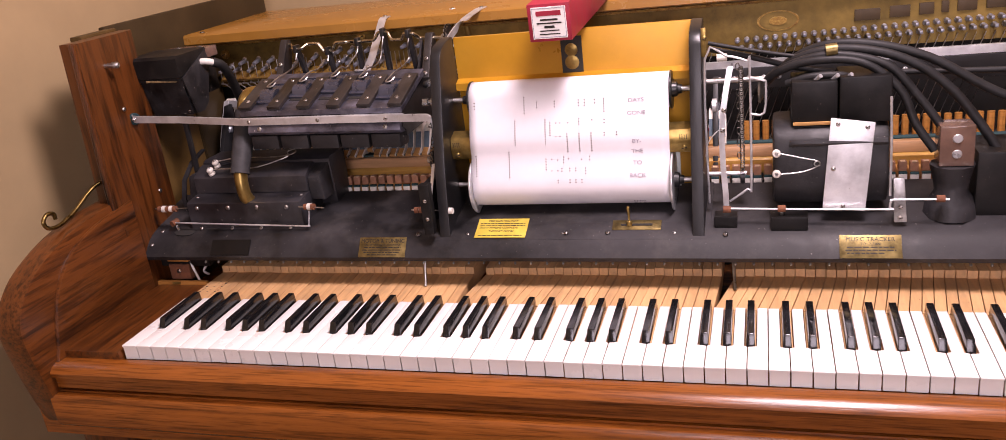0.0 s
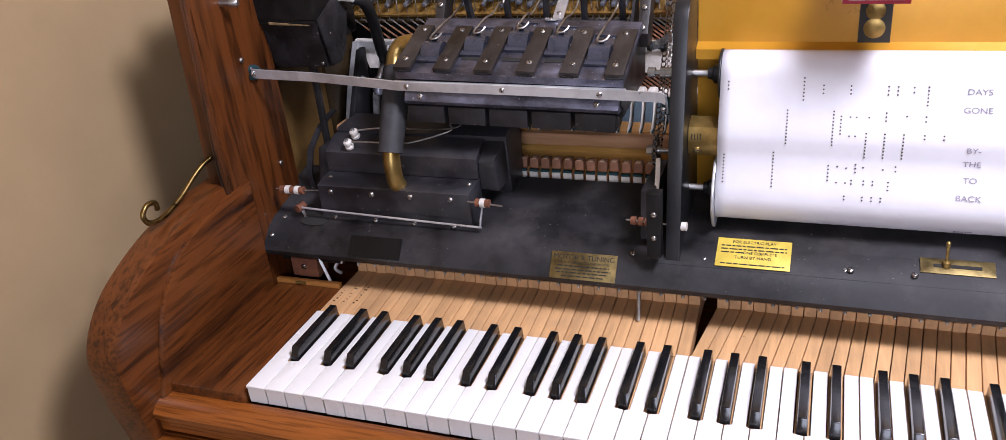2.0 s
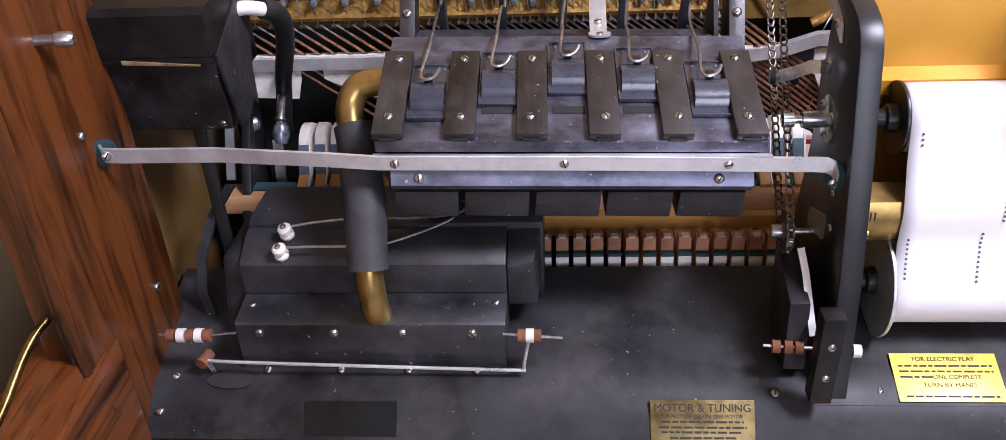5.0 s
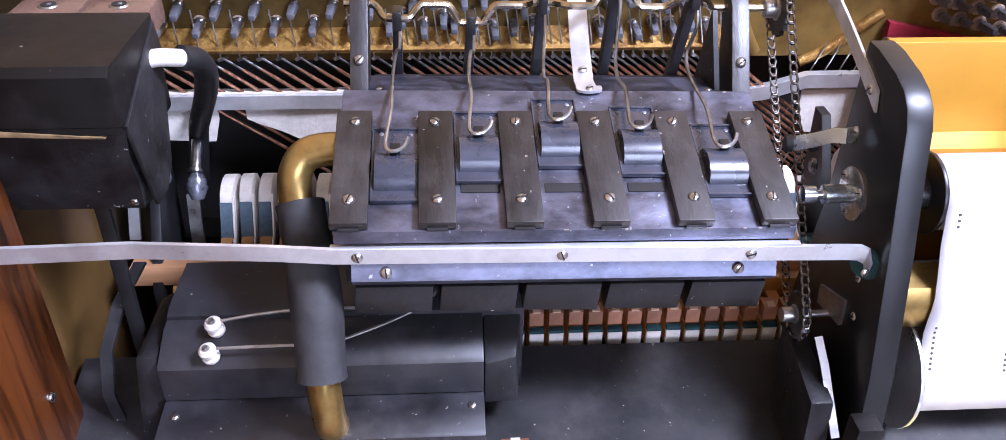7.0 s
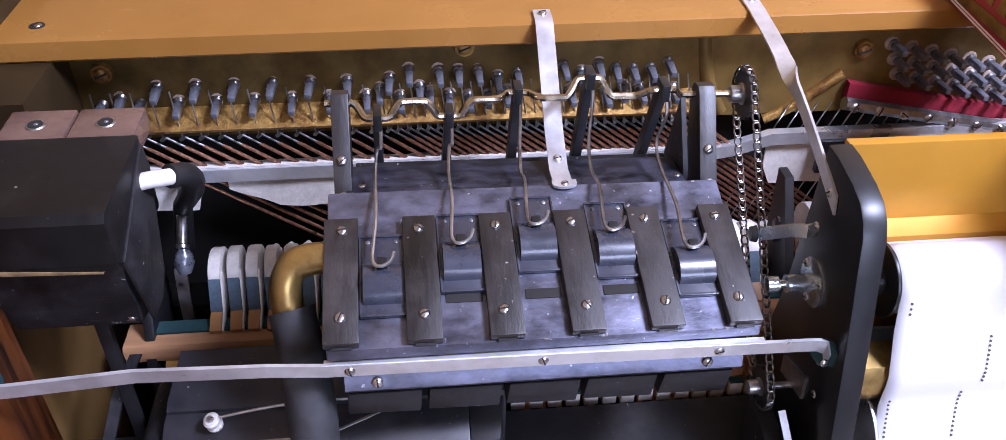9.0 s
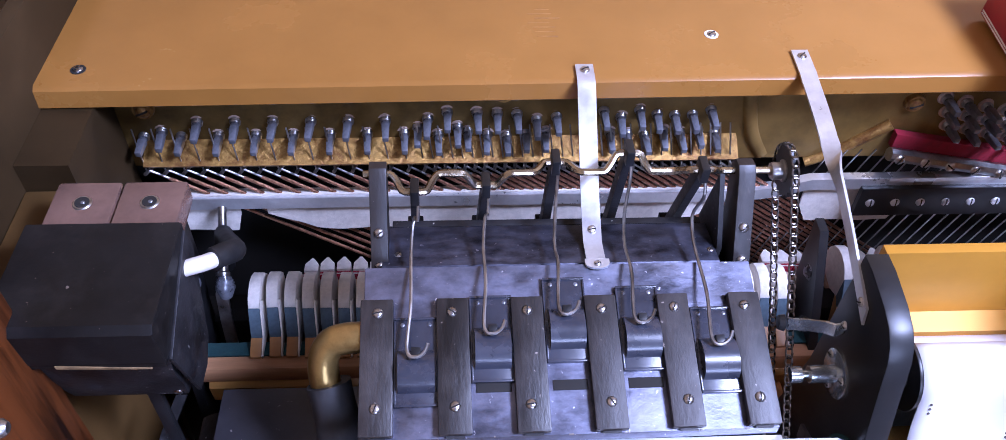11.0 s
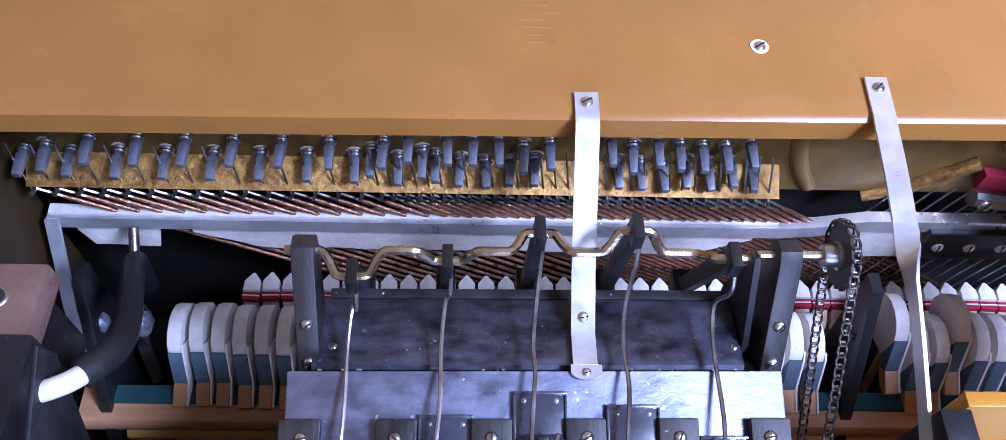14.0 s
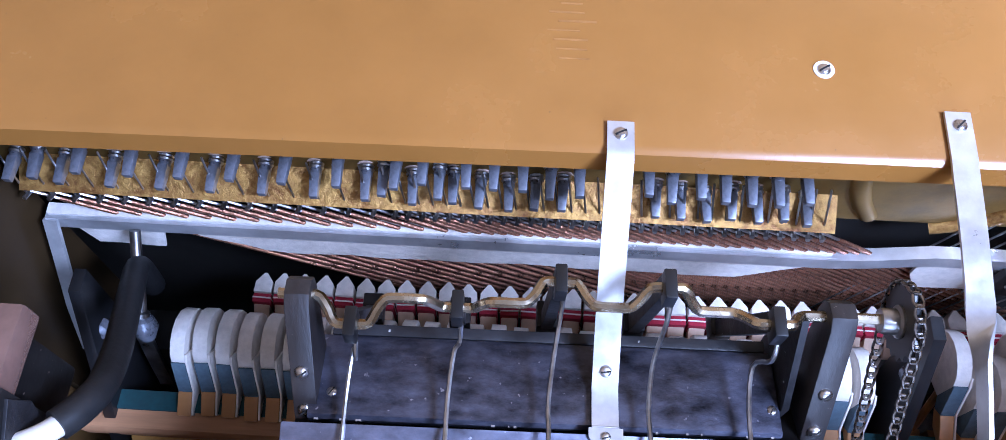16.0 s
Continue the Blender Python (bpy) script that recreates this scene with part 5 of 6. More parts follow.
# spool flanges, shafts and drive hub
for (y, z, r), rim, mt in ((US, 0.0265, BLACK_METAL), (TS, 0.043, STEEL)):
    for x, s in ((P0, -1), (P1, 1)):
        fl = part("flange", B().lathe((x + s * 0.0005, y, z), (x + s * 0.003, y, z), [(0, rim), (0.5, rim + 0.0004), (1, rim)], 40), mt, spool, "thin round spool flange")
        part("hub", B().lathe((x + s * 0.003, y, z), (x + s * 0.016, y, z), [(0, 0.011), (0.5, 0.010), (0.6, 0.007), (1, 0.006)], 18), BLACK_METAL, fl)
        part("shaft", B().cyl((x + s * 0.016, y, z), (0.4268 if s < 0 else 0.7768, y, z), 0.0038, n=12), DULL_STEEL, fl)
part("shaft_flange", B().lathe((0.411, 0.318, 0.972), (0.4085, 0.318, 0.972), [(0, 0.0175), (0.7, 0.0175), (1, 0.0165)], 28), ZINC, spool, "round zinc-plated bearing flange")
for yy, zz in ((0.3185, 0.9585), (0.307, 0.979), (0.330, 0.979)):
    screw(spool, (0.4085, yy, zz), (-1, 0, 0), 0.003, 0.5)
part("drive_shaft", B().lathe((0.4085, 0.318, 0.972), (0.377, 0.318, 0.972), [(0, 0.0062), (0.55, 0.0062), (0.56, 0.003), (0.72, 0.003), (0.73, 0.0056), (0.98, 0.0056), (1, 0.004)], 18), ZINC, spool)
part("idler_arm", B().ribbon([(0.410, 0.331, 1.007), (0.402, 0.329, 1.0075), (0.396, 0.333, 1.006), (0.388, 0.34, 0.999), (0.378, 0.345, 0.994)], (0, 0.002, 0.0095), 0.0018), ZINC, spool, "bent zinc-plated idler arm")
part("idler", B().lathe((0.372, 0.347, 0.993), (0.392, 0.345, 0.993), [(0, 0.005), (0.2, 0.006), (0.3, 0.003), (0.7, 0.003), (0.8, 0.006), (1, 0.005)], 12), BLACK_METAL, spool)
screw(spool, (0.4085, 0.331, 1.0095), (-1, 0, 0), 0.0032, 0.2)
part("bearing_plate", B().prism([(0.288, 0.889), (0.322, 0.881), (0.324, 0.895), (0.290, 0.908)], "x", 0.4085, 0.411), DULL_STEEL, spool)
for yy, zz in ((0.285, 0.93), (0.278, 0.905)):
    screw(spool, (0.411, yy, zz), (-1, 0, 0), 0.0028, 0.5)
# transmission lever and its little bellows beside the panel
lev = thing("shift_pneumatic", (0.40, 0.26, SH), "small black shift bellows with leather nuts beside the spool box", "pneumatic")
part("block", B().box(0.394, 0.4095, 0.2085, 0.2235, 0.800, 0.876, 0.0015), BLACK_WOOD, lev)
part("bellows", B().hull8([(0.381, 0.238, 0.806), (0.397, 0.238, 0.806), (0.399, 0.30, 0.80), (0.383, 0.30, 0.80), (0.381, 0.245, 0.862), (0.396, 0.245, 0.862), (0.399, 0.32, 0.868), (0.386, 0.32, 0.868)], 0.002), BLACK_CLOTH, lev)
part("link", B().ribbon([(0.398, 0.236, 0.84), (0.396, 0.268, 0.872), (0.394, 0.282, 0.885)], (0.005, 0, 0.001), 0.0015), STEEL, lev)
part("rod", B().cyl((0.365, 0.2405, 0.8275), (0.428, 0.2345, 0.8275), 0.0011, n=8), DULL_STEEL, lev)
for x, mt in ((0.374, LEATHER), (0.3825, LEATHER), (0.390, LEATHER), (0.430, WHITE_NYLON)):
    part("leather_nut", B().cyl((x - 0.0028, 0.2395 - (x - 0.374) * 0.09, 0.8275), (x + 0.0028, 0.239 - (x - 0.374) * 0.09, 0.8275), 0.0048, n=10), mt, lev)
for zz in (0.824, 0.852):
    screw(lev, (0.402, 0.2085, zz), (0, -1, 0), 0.003, 0.3)
# labels and lever plate on the floor board
FLAT = pose(0, 0.2412, 0.7962, 22.8, 0, 0)
label_plate(0.464, 0.541, 0.039, LABEL_YELLOW, FLAT, [(0.009, 0.034, 0.0), (0.0045, 0.034, 0.0), (0.0, 0.012, -0.022), (-0.0155, 0.033, 0)],
            [("FOR ELECTRIC PLAY", 0.0050, 0.0145, 1.0), ("          ONE COMPLETE", 0.0048, 0.0, 1.0), ("TURN BY HAND", 0.0052, -0.0065, 1.0)], "yellow foil label with black electric play instructions")
lp = thing("tempo_plate", (0.70, 0.256, 0.806), "slotted brass lever plate with a small upright lever", "lever plate")
LM = Matrix.Translation((0.699, 0, 0)) @ pose(0, 0.2445, 0.7976, 22.8, 0, 0)
part("plate", B().box(-0.034, 0.034, -0.0095, 0.0095, 0.0002, 0.0016, 0.0004, LM), LABEL_GOLD, lp)
part("slot", B().box(-0.022, 0.022, -0.002, 0.002, 0.0017, 0.0021, 0, LM), HOLE, lp)
part("lever", B().lathe((0.689, 0.244, 0.798), (0.688, 0.2455, 0.8265), [(0, 0.004), (0.2, 0.004), (0.25, 0.0015), (0.8, 0.0018), (0.95, 0.0022), (1, 0.001)], 10), BRASS, lp)
for x in (0.452, 0.595, 0.752):
    screw(spool, (x, 0.232, 0.7912), (0, -0.39, 0.92), 0.003, 0.6)
# medal sticker on the back board
stk = thing("medal_sticker", (0.605, 0.349, 1.0), "black sticker with two round gold medals", "sticker")
part("paper", B().box(0.590, 0.621, 0.3485, 0.3495, 0.997, 1.05), LABEL_INK, stk)
for z, r in ((1.0125, 0.0105), (1.0305, 0.0095)):
    part("medal", B().lathe((0.605, 0.3486, z), (0.605, 0.3478, z), [(0, r), (0.6, r), (0.7, r * 0.86), (1, r * 0.8)], 20), BRASS, stk)

# ---- red roll box lying on top ----
M = Matrix.Translation((0.600, 0.252, 1.0605)) @ Matrix.Rotation(radians(-1.5), 4, "Z") @ Matrix.Rotation(radians(3.8), 4, "X")
rb = thing("roll_box", (0.6, 0.4, 1.07), "long red cardboard piano roll box with a white end label", "box")
part("carton", B().box(-0.029, 0.029, 0.0, 0.335, 0.0, 0.05, 0.001, M), RED_BOX, rb)
part("end_label", B().box(-0.0235, 0.0235, -0.0009, -0.0001, 0.004, 0.046, 0, M), WHITE_LABEL, rb, "white printed end label")
for zz, hw, hh, mt in ((0.0375, 0.017, 0.0032, RED_BOX), (0.029, 0.012, 0.0012, LABEL_INK), (0.0245, 0.017, 0.0009, LABEL_INK), (0.0195, 0.007, 0.0016, LABEL_INK), (0.0145, 0.013, 0.0007, LABEL_INK), (0.010, 0.014, 0.0007, LABEL_INK)):
    part("print_bar", B().box(-hw, hw, -0.0013, -0.0008, zz - hh, zz + hh, 0, M), mt, rb)
fr = B()
for q in ((-0.0225, 0.0225, 0.0440, 0.0446), (-0.0225, 0.0225, 0.0056, 0.0062), (-0.0225, -0.0219, 0.006, 0.0445), (0.0219, 0.0225, 0.006, 0.0445)):
    fr.box(q[0], q[1], -0.0012, -0.0008, q[2], q[3], 0, M)
part("label_border", fr, INK, rb)
for zz in (0.0022, 0.0045, 0.0455, 0.0478):
    part("edge_stripe", B().box(-0.0294, -0.0290, 0.002, 0.333, zz - 0.0006, zz + 0.0006, 0, M), WHITE_LABEL, rb)
part("banner", B().ribbon([M @ Vector(q) for q in ((-0.0293, 0.06, 0.010), (-0.0293, 0.10, 0.0125), (-0.0293, 0.16, 0.016), (-0.0293, 0.22, 0.0125), (-0.0293, 0.26, 0.010))], M.to_3x3() @ Vector((0, 0, 0.009)), 0.0005), LABEL_GOLD, rb, "gold printed banner")
for i in range(8):
    yy = 0.095 + 0.0185 * i
    part("print_bar", B().box(-0.0295, -0.0290, yy - 0.006, yy + 0.005, 0.0225, 0.0395, 0, M), LABEL_GOLD, rb)

# ---- action: hammers, dampers, wippens and rails ----
def hammer():
    root = thing("hammer", (0, 0.45, 0.83), "white felt piano hammer with grey underfelt and wooden tail", "hammer", "piano hammers")
    felt = [(0.4465, 0.869), (0.4458, 0.892), (0.450, 0.8985), (0.456, 0.9025), (0.464, 0.9045), (0.472, 0.9035), (0.480, 0.899), (0.4855, 0.891), (0.487, 0.882), (0.484, 0.873), (0.476, 0.866), (0.460, 0.8635)]
    part("felt", B().prism(felt, "x", -0.0052, 0.0046, 0.0009), FELT, root)
    part("underfelt", B().prism([(0.4335, 0.8685), (0.4452, 0.8935), (0.4462, 0.8925), (0.447, 0.869), (0.440, 0.8625)], "x", -0.0050, 0.0044, 0.0004), BLUE_FELT, root)
    part("moulding", B().prism([(0.420, 0.8565), (0.4190, 0.8615), (0.4332, 0.8688), (0.441, 0.8615), (0.430, 0.855)], "x", -0.0049, 0.0043, 0.0005), MAPLE, root)
    part("side_felt", B().prism([(0.421, 0.8562), (0.4196, 0.8617), (0.4338, 0.8692), (0.4455, 0.8937), (0.450, 0.898), (0.466, 0.880), (0.456, 0.862)], "x", 0.0047, 0.0061, 0.0003), FELT, root)
    part("shank", B().cyl((0, 0.452, 0.864), (0, 0.418, 0.74), 0.0028, n=8), MAPLE, root)
    return root


HAM = hammer()
hx = [-0.0185 + 0.0149 * i for i in range(31)] + [0.488 + 0.0146 * i for i in range(23)]
base_h = HAM.location.copy()
for k, x in enumerate(hx):
    lift = 1 if k in (16, 31, 34) else 0
    m = pose(x, base_h.y + (0.012 if lift else random.uniform(-0.0012, 0.0012)), base_h.z + (0.008 if lift else 0), 0, 0, random.uniform(-1.5, 1.5))
    if k == 0:
        HAM.matrix_basis = m
    else:
        copy_thing(HAM, m)


SHANK = solid("hammer_shank", B().lathe((0, 0.452, 0.79), (0, 0.458, 0.884), [(0, 0.004), (0.6, 0.004), (0.65, 0.0052), (1, 0.0052)], 8), PINE_RAIL, "bare reddish wooden hammer shank", "hammer shank", "hammer shanks")
for k in range(1, 27):
    copy_thing(SHANK, pose(0.845 + 0.0140 * k, random.uniform(-0.002, 0.002), 0, 0, 0, 0))
SHANK.matrix_basis = pose(0.845, 0, 0)


def damper():
    root = thing("damper", (0, 0.51, 0.86), "white and red felt damper on a wooden block", "damper", "piano dampers")
    part("pad", B().prism([(-0.0064, 0.5115), (0.0064, 0.5115), (0.0063, 0.5195), (0.0010, 0.5265), (-0.0010, 0.5265), (-0.0063, 0.5195)], "z", 0.866, 0.887, 0.0009), FELT, root)
    part("red_layer", B().box(-0.0065, 0.0065, 0.5045, 0.5112, 0.862, 0.8845, 0.0006), RED_FELT, root)
    part("felt_line", B().box(-0.0066, 0.0066, 0.5075, 0.5084, 0.864, 0.8852, 0), FELT, root)
    part("block", B().hull8([(-0.0058, 0.490, 0.846), (0.0058, 0.490, 0.846), (0.0058, 0.5042, 0.850), (-0.0058, 0.5042, 0.850), (-0.0058, 0.4935, 0.872), (0.0058, 0.4935, 0.872), (0.0058, 0.5042, 0.881), (-0.0058, 0.5042, 0.881)], 0.0008), PALE_WOOD, root)
    part("wire", B().cyl((0, 0.495, 0.85), (0, 0.486, 0.79), 0.0032, n=8), PALE_WOOD, root)
    return root


DMP = damper()
base_d = DMP.location.copy()
dx = [0.012 + 0.0149 * i for i in range(27)] + [0.435 + 0.0146 * i for i in range(26)]
for k, x in enumerate(dx):
    m = pose(x + 0.005, base_d.y, base_d.z - 0.023 + random.uniform(-0.001, 0.001), 0, 0, random.uniform(-2, 2))
    if k == 0:
        DMP.matrix_basis = m
    else:
        copy_thing(DMP, m)

act = thing("action_rails", (0.5, 0.42, 0.8), "orange wooden action rails with green felt under the hammers", "action rail")
part("hammer_rest_rail", B().prism([(0.4085, 0.8425), (0.4075, 0.8545), (0.410, 0.858), (0.436, 0.858), (0.436, 0.8425)], "x", -0.09, KX1 + 0.03, 0.0012), REST_WOOD, act, "pale wooden hammer rest rail")
part("rest_felt", B().box(-0.075, KX1 + 0.02, 0.422, 0.4355, 0.8582, 0.8605, 0.0008), GREEN_FELT, act)
part("main_rail", B().prism([(0.4065, 0.8175), (0.4045, 0.838), (0.4095, 0.8422), (0.432, 0.8422), (0.432, 0.8175)], "x", -0.060, KX1 + 0.02, 0.0012), GOLD_WOOD, act, "varnished golden wooden main rail")
# coloured near-black for the shade behind the hammers
part("back_rail", B().box(-0.09, KX1 + 0.05, 0.47, 0.50, 0.80, 0.845, 0.002), SHADE_IN, act)
part("spring_rail", B().box(0.500, KX1, 0.513, 0.519, 0.922, 0.955, 0.001), BLACK_METAL, act)
for i in range(26):
    screw(act, (0.511 + 0.0225 * i, 0.5125, 0.939), (0, -1, 0.2), 0.004, 1.57, STEEL, "spring_end")
for x in (-0.07, 0.455, 0.80, 1.24):
    part("action_bracket", B().prism([(0.40, 0.78), (0.405, 0.84), (0.44, 0.90), (0.47, 0.95), (0.485, 0.95), (0.48, 0.88), (0.47, 0.78)], "x", x - 0.004, x + 0.004, 0.001), BLACK_METAL, act)
    part("bracket_knob", B().lathe((x, 0.468, 0.905), (x, 0.456, 0.91), [(0, 0.004), (0.3, 0.008), (0.8, 0.008), (1, 0.005)], 14), PIN_STEEL, act)


def wippen():
    root = thing("wippen", (0, 0.40, 0.79), "small wooden wippen with green felt and white leather face", "wippen", "wippens")
    part("face", B().box(-0.0055, 0.0055, 0.3605, 0.3645, 0.8115, 0.8245, 0.0006), FELT, root)
    part("felt", B().box(-0.0056, 0.0056, 0.3605, 0.3655, 0.8248, 0.8275, 0.0004), GREEN_FELT, root)
    part("body", B().box(-0.0047, 0.0047, 0.3648, 0.45, 0.806, 0.8245, 0.0006), MAPLE, root)
    part("upper_block", B().box(-0.0054, 0.0054, 0.366, 0.378, 0.8279, 0.8405, 0.0006), BLOCK_WOOD, root, "reddish notched wooden block")
    part("notch", B().box(-0.0030, 0.0030, 0.3655, 0.372, 0.8406, 0.8418, 0.0003), PALE_WOOD, root)
    return root


WIP = wippen()
base_w = WIP.location.copy()
for k in range(82):
    x = -0.02 + 0.01493 * k
    m = pose(x, base_w.y, base_w.z + random.uniform(-0.0006, 0.0006), 0, 0, 0)
    if k == 0:
        WIP.matrix_basis = m
    else:
        copy_thing(WIP, m)

# ---- treble side: roll tracking frame, pneumatics, tubes ----
def at(px, py, y=0.27):
    """Lays out the treble side on an upright grid: columns in 0.8 mm, rows in 0.89 mm."""
    return (0.801 + px * 0.0008, y, 1.018 - py * 0.00089)


trk = thing("tracking_frame", (0.83, 0.27, SH), "bright metal roll tracking frame with chain and levers", "tracking frame")
part("frame_rod", B().tube([at(-4, 222), at(-4, -2), at(30, -5), at(62, 4), at(66, 12), at(66, 190), at(60, 200), at(30, 220)], 0.0016, 8, 3), STEEL, trk)
part("guide", B().tube([at(66, 28), at(88, 34), at(91, 40), at(88, 82), at(68, 83)], 0.0016, 8, 3), STEEL, trk)
part("lever", B().ribbon([at(36, 10, 0.268), at(29, 40, 0.262), at(23, 75, 0.259), at(20, 110, 0.257), at(21, 160, 0.257), at(24, 200, 0.258), at(25, 244, 0.26)], (0.0075, 0, 0), 0.0018), STEEL, trk, "long curved aluminium lever")
part("shaft", B().cyl(at(-8, 36, 0.29), at(88, 36, 0.29), 0.0035, n=10), DULL_STEEL, trk)
part("shaft", B().cyl(at(-8, 180, 0.285), at(58, 180, 0.285), 0.003, n=10), STEEL, trk)
part("shaft", B().cyl(at(14, 0, 0.285), at(30, 0, 0.285), 0.005, n=12), WHITE_NYLON, trk)
part("roller", B().cyl(at(5, 70, 0.28), at(12, 70, 0.28), 0.009, n=14), STEEL, trk)
for q in ((25, 72), (22, 102), (25, 234)):
    screw(trk, at(q[0], q[1], 0.2555), (0, -1, 0), 0.0035, 0.4)
part("wire", B().tube([at(20, 100, 0.258), at(10, 106, 0.256), at(-2, 120, 0.252), at(-6, 140, 0.25)], 0.0008, 6, 4), STEEL, trk)
for k in range(24):
    o = new("chain_link", LINK)
    o.parent = trk
    o.matrix_parent_inverse = Matrix.Translation(-trk.location)
    for c, y in (((52, 18 + 6.6 * k), 0.280),):
        o.matrix_basis = Matrix.Translation(at(c[0], c[1], y)) @ pose(0, 0, 0, 90, 0, 0)
    if k % 3 == 0:
        o2 = new("chain_link", LINK)
        o2.parent = trk
        o2.matrix_parent_inverse = Matrix.Translation(-trk.location)
        o2.matrix_basis = Matrix.Translation(at(46, 18 + 6.6 * k, 0.30)) @ pose(0, 0, 0, 90, 0, 0)
for zz in (18, 175):
    part("sprocket", B().cyl(at(48, zz + 12, 0.291), at(55, zz + 12, 0.291), 0.011, n=18), BLACK_METAL, trk)
part("gear", B().lathe(at(78, 55, 0.30), at(88, 55, 0.30), [(0, 0.016), (0.4, 0.018), (0.6, 0.014), (1, 0.01)], 20), DULL_STEEL, trk)
part("catch", B().box(0.7926, 0.799, 0.283, 0.289, 1.02, 1.058, 0.001), BRASS, trk, "small brass catch plate")
screw(trk, (0.7975, 0.2825, 1.045), (0.3, -1, 0), 0.0035, 0.4, BRASS)
part("foot", B().box(0.805, 0.835, 0.238, 0.262, SH - 0.004, 0.812, 0.002), BLACK_WOOD, trk)
part("link_rod", B().tube([(0.82, 0.244, 0.8215), (0.90, 0.241, 0.8205), (1.018, 0.238, 0.8195), (1.023, 0.238, 0.8215), (1.0245, 0.238, 0.8305), (1.03, 0.238, 0.8325), (1.092, 0.238, 0.832)], 0.0015, 8, 3), STEEL, trk, "long bent steel link rod")
for x, z in ((0.822, 0.8215), (0.892, 0.8215), (1.082, 0.832)):
    part("leather_nut", B().cyl((x - 0.005, 0.2405, z), (x + 0.005, 0.2405, z), 0.0048, n=10), LEATHER, trk)
part("guide_post", B().cyl((0.892, 0.243, 0.80), (0.892, 0.241, 0.822), 0.0025, n=8), DULL_STEEL, trk)
part("guide_block", B().box(0.878, 0.925, 0.232, 0.262, SH - 0.006, 0.812, 0.002), BLACK_WOOD, trk)
part("side_bracket", B().hull8([(1.029, 0.237, 0.802), (1.044, 0.237, 0.802), (1.044, 0.239, 0.802), (1.029, 0.239, 0.802), (1.027, 0.243, 0.86), (1.040, 0.243, 0.86), (1.040, 0.245, 0.86), (1.027, 0.245, 0.86)], 0.0006), DULL_STEEL, trk)
for zz in (0.808, 0.822):
    screw(trk, (1.036, 0.2365, zz), (0, -1, 0), 0.003, 0.4)
part("upright_rod", B().tube([(1.022, 0.252, 0.963), (1.024, 0.25, 0.90), (1.024, 0.245, 0.835)], 0.0016, 8, 3), STEEL, trk)

pn = thing("treble_pneumatic", (0.95, 0.30, SH), "rounded black rubber-cloth pneumatic with wire spring and metal plate", "pneumatic")
part("bellows", B().prism([(0.262, 0.83), (0.256, 0.85), (0.258, 0.90), (0.268, 0.918), (0.285, 0.925), (0.35, 0.925), (0.35, 0.82), (0.27, 0.82)], "x", 0.882, 1.024, 0.006), BLACK_CLOTH, pn)
part("top_block", B().box(0.905, 0.962, 0.275, 0.34, 0.926, 0.982, 0.003), BLACK_WOOD, pn)
part("top_block", B().box(0.9635, 1.026, 0.272, 0.34, 0.926, 0.986, 0.003), BLACK_WOOD, pn)
part("seam", B().box(0.907, 0.961, 0.2715, 0.2748, 0.9245, 0.929, 0.001), MAPLE, pn)
part("fold", B().tube([(0.903, 0.258, 0.905), (0.93, 0.255, 0.906), (1.02, 0.257, 0.905)], 0.005, 8, 3), BLACK_CLOTH, pn)
for z in (0.893, 0.865):
    k = part("knob", B().lathe((0.886, 0.257, z), (0.886, 0.247, z + 0.002), [(0, 0.005), (0.3, 0.0055), (0.4, 0.0035), (0.6, 0.0055), (1, 0.004)], 14), WHITE_NYLON, pn, "white nylon knob")
    part("cap", B().lathe((0.886, 0.247, z + 0.002), (0.886, 0.2445, z + 0.002), [(0, 0.0026), (1, 0.0015)], 10), DULL_STEEL, k)
part("spring", B().tube([(0.889, 0.2495, 0.895), (0.92, 0.2505, 0.887), (0.936, 0.251, 0.883), (0.9395, 0.251, 0.879), (0.936, 0.251, 0.8755), (0.9325, 0.251, 0.879), (0.936, 0.2515, 0.8825), (0.9395, 0.251, 0.8775), (0.92, 0.2505, 0.869), (0.889, 0.2495, 0.866)], 0.0009, 6, 5), DULL_STEEL, pn)
part("plate", B().hull8([(0.943, 0.2455, 0.8195), (0.995, 0.2455, 0.8145), (0.995, 0.247, 0.8145), (0.943, 0.247, 0.8195), (0.9525, 0.2535, 0.9385), (1.005, 0.2535, 0.9305), (1.005, 0.255, 0.9305), (0.9525, 0.255, 0.9385)], 0.0004), STEEL, pn, "bright aluminium cover plate")
for x, y, z in ((0.961, 0.2528, 0.930), (0.996, 0.2526, 0.925), (0.956, 0.2488, 0.872), (0.968, 0.2454, 0.8215)):
    screw(pn, (x, y, z), (0, -1, 0.07), 0.003, 0.7)
vb = thing("valve_unit", (1.1, 0.27, SH), "brownish clear valve block over a pinched black bellows", "valve unit")
part("block", B().box(1.080, 1.120, 0.255, 0.29, 0.869, 0.921, 0.002), ACRYLIC, vb, "brownish clear plastic block")
for z in (0.885, 0.905):
    part("port", B().lathe((1.10, 0.255, z), (1.10, 0.2535, z), [(0, 0.006), (1, 0.005)], 14), STEEL, vb)
part("bellows", B().lathe((1.099, 0.272, SH), (1.099, 0.272, 0.868), [(0, 0.033), (0.25, 0.03), (0.5, 0.02), (0.7, 0.022), (1, 0.027)], 10), BLACK_CLOTH, vb)
part("side_case", B().box(1.125, 1.20, 0.26, 0.34, SH - 0.002, 0.885, 0.004), BLACK_WOOD, vb)
screw(vb, (1.165, 0.2595, 0.82), (0, -1, 0), 0.003, 0.7)
tub = thing("rubber_tubes", (1.0, 0.33, 0.95), "bundle of black rubber tubes looping over the treble side", "tubes")
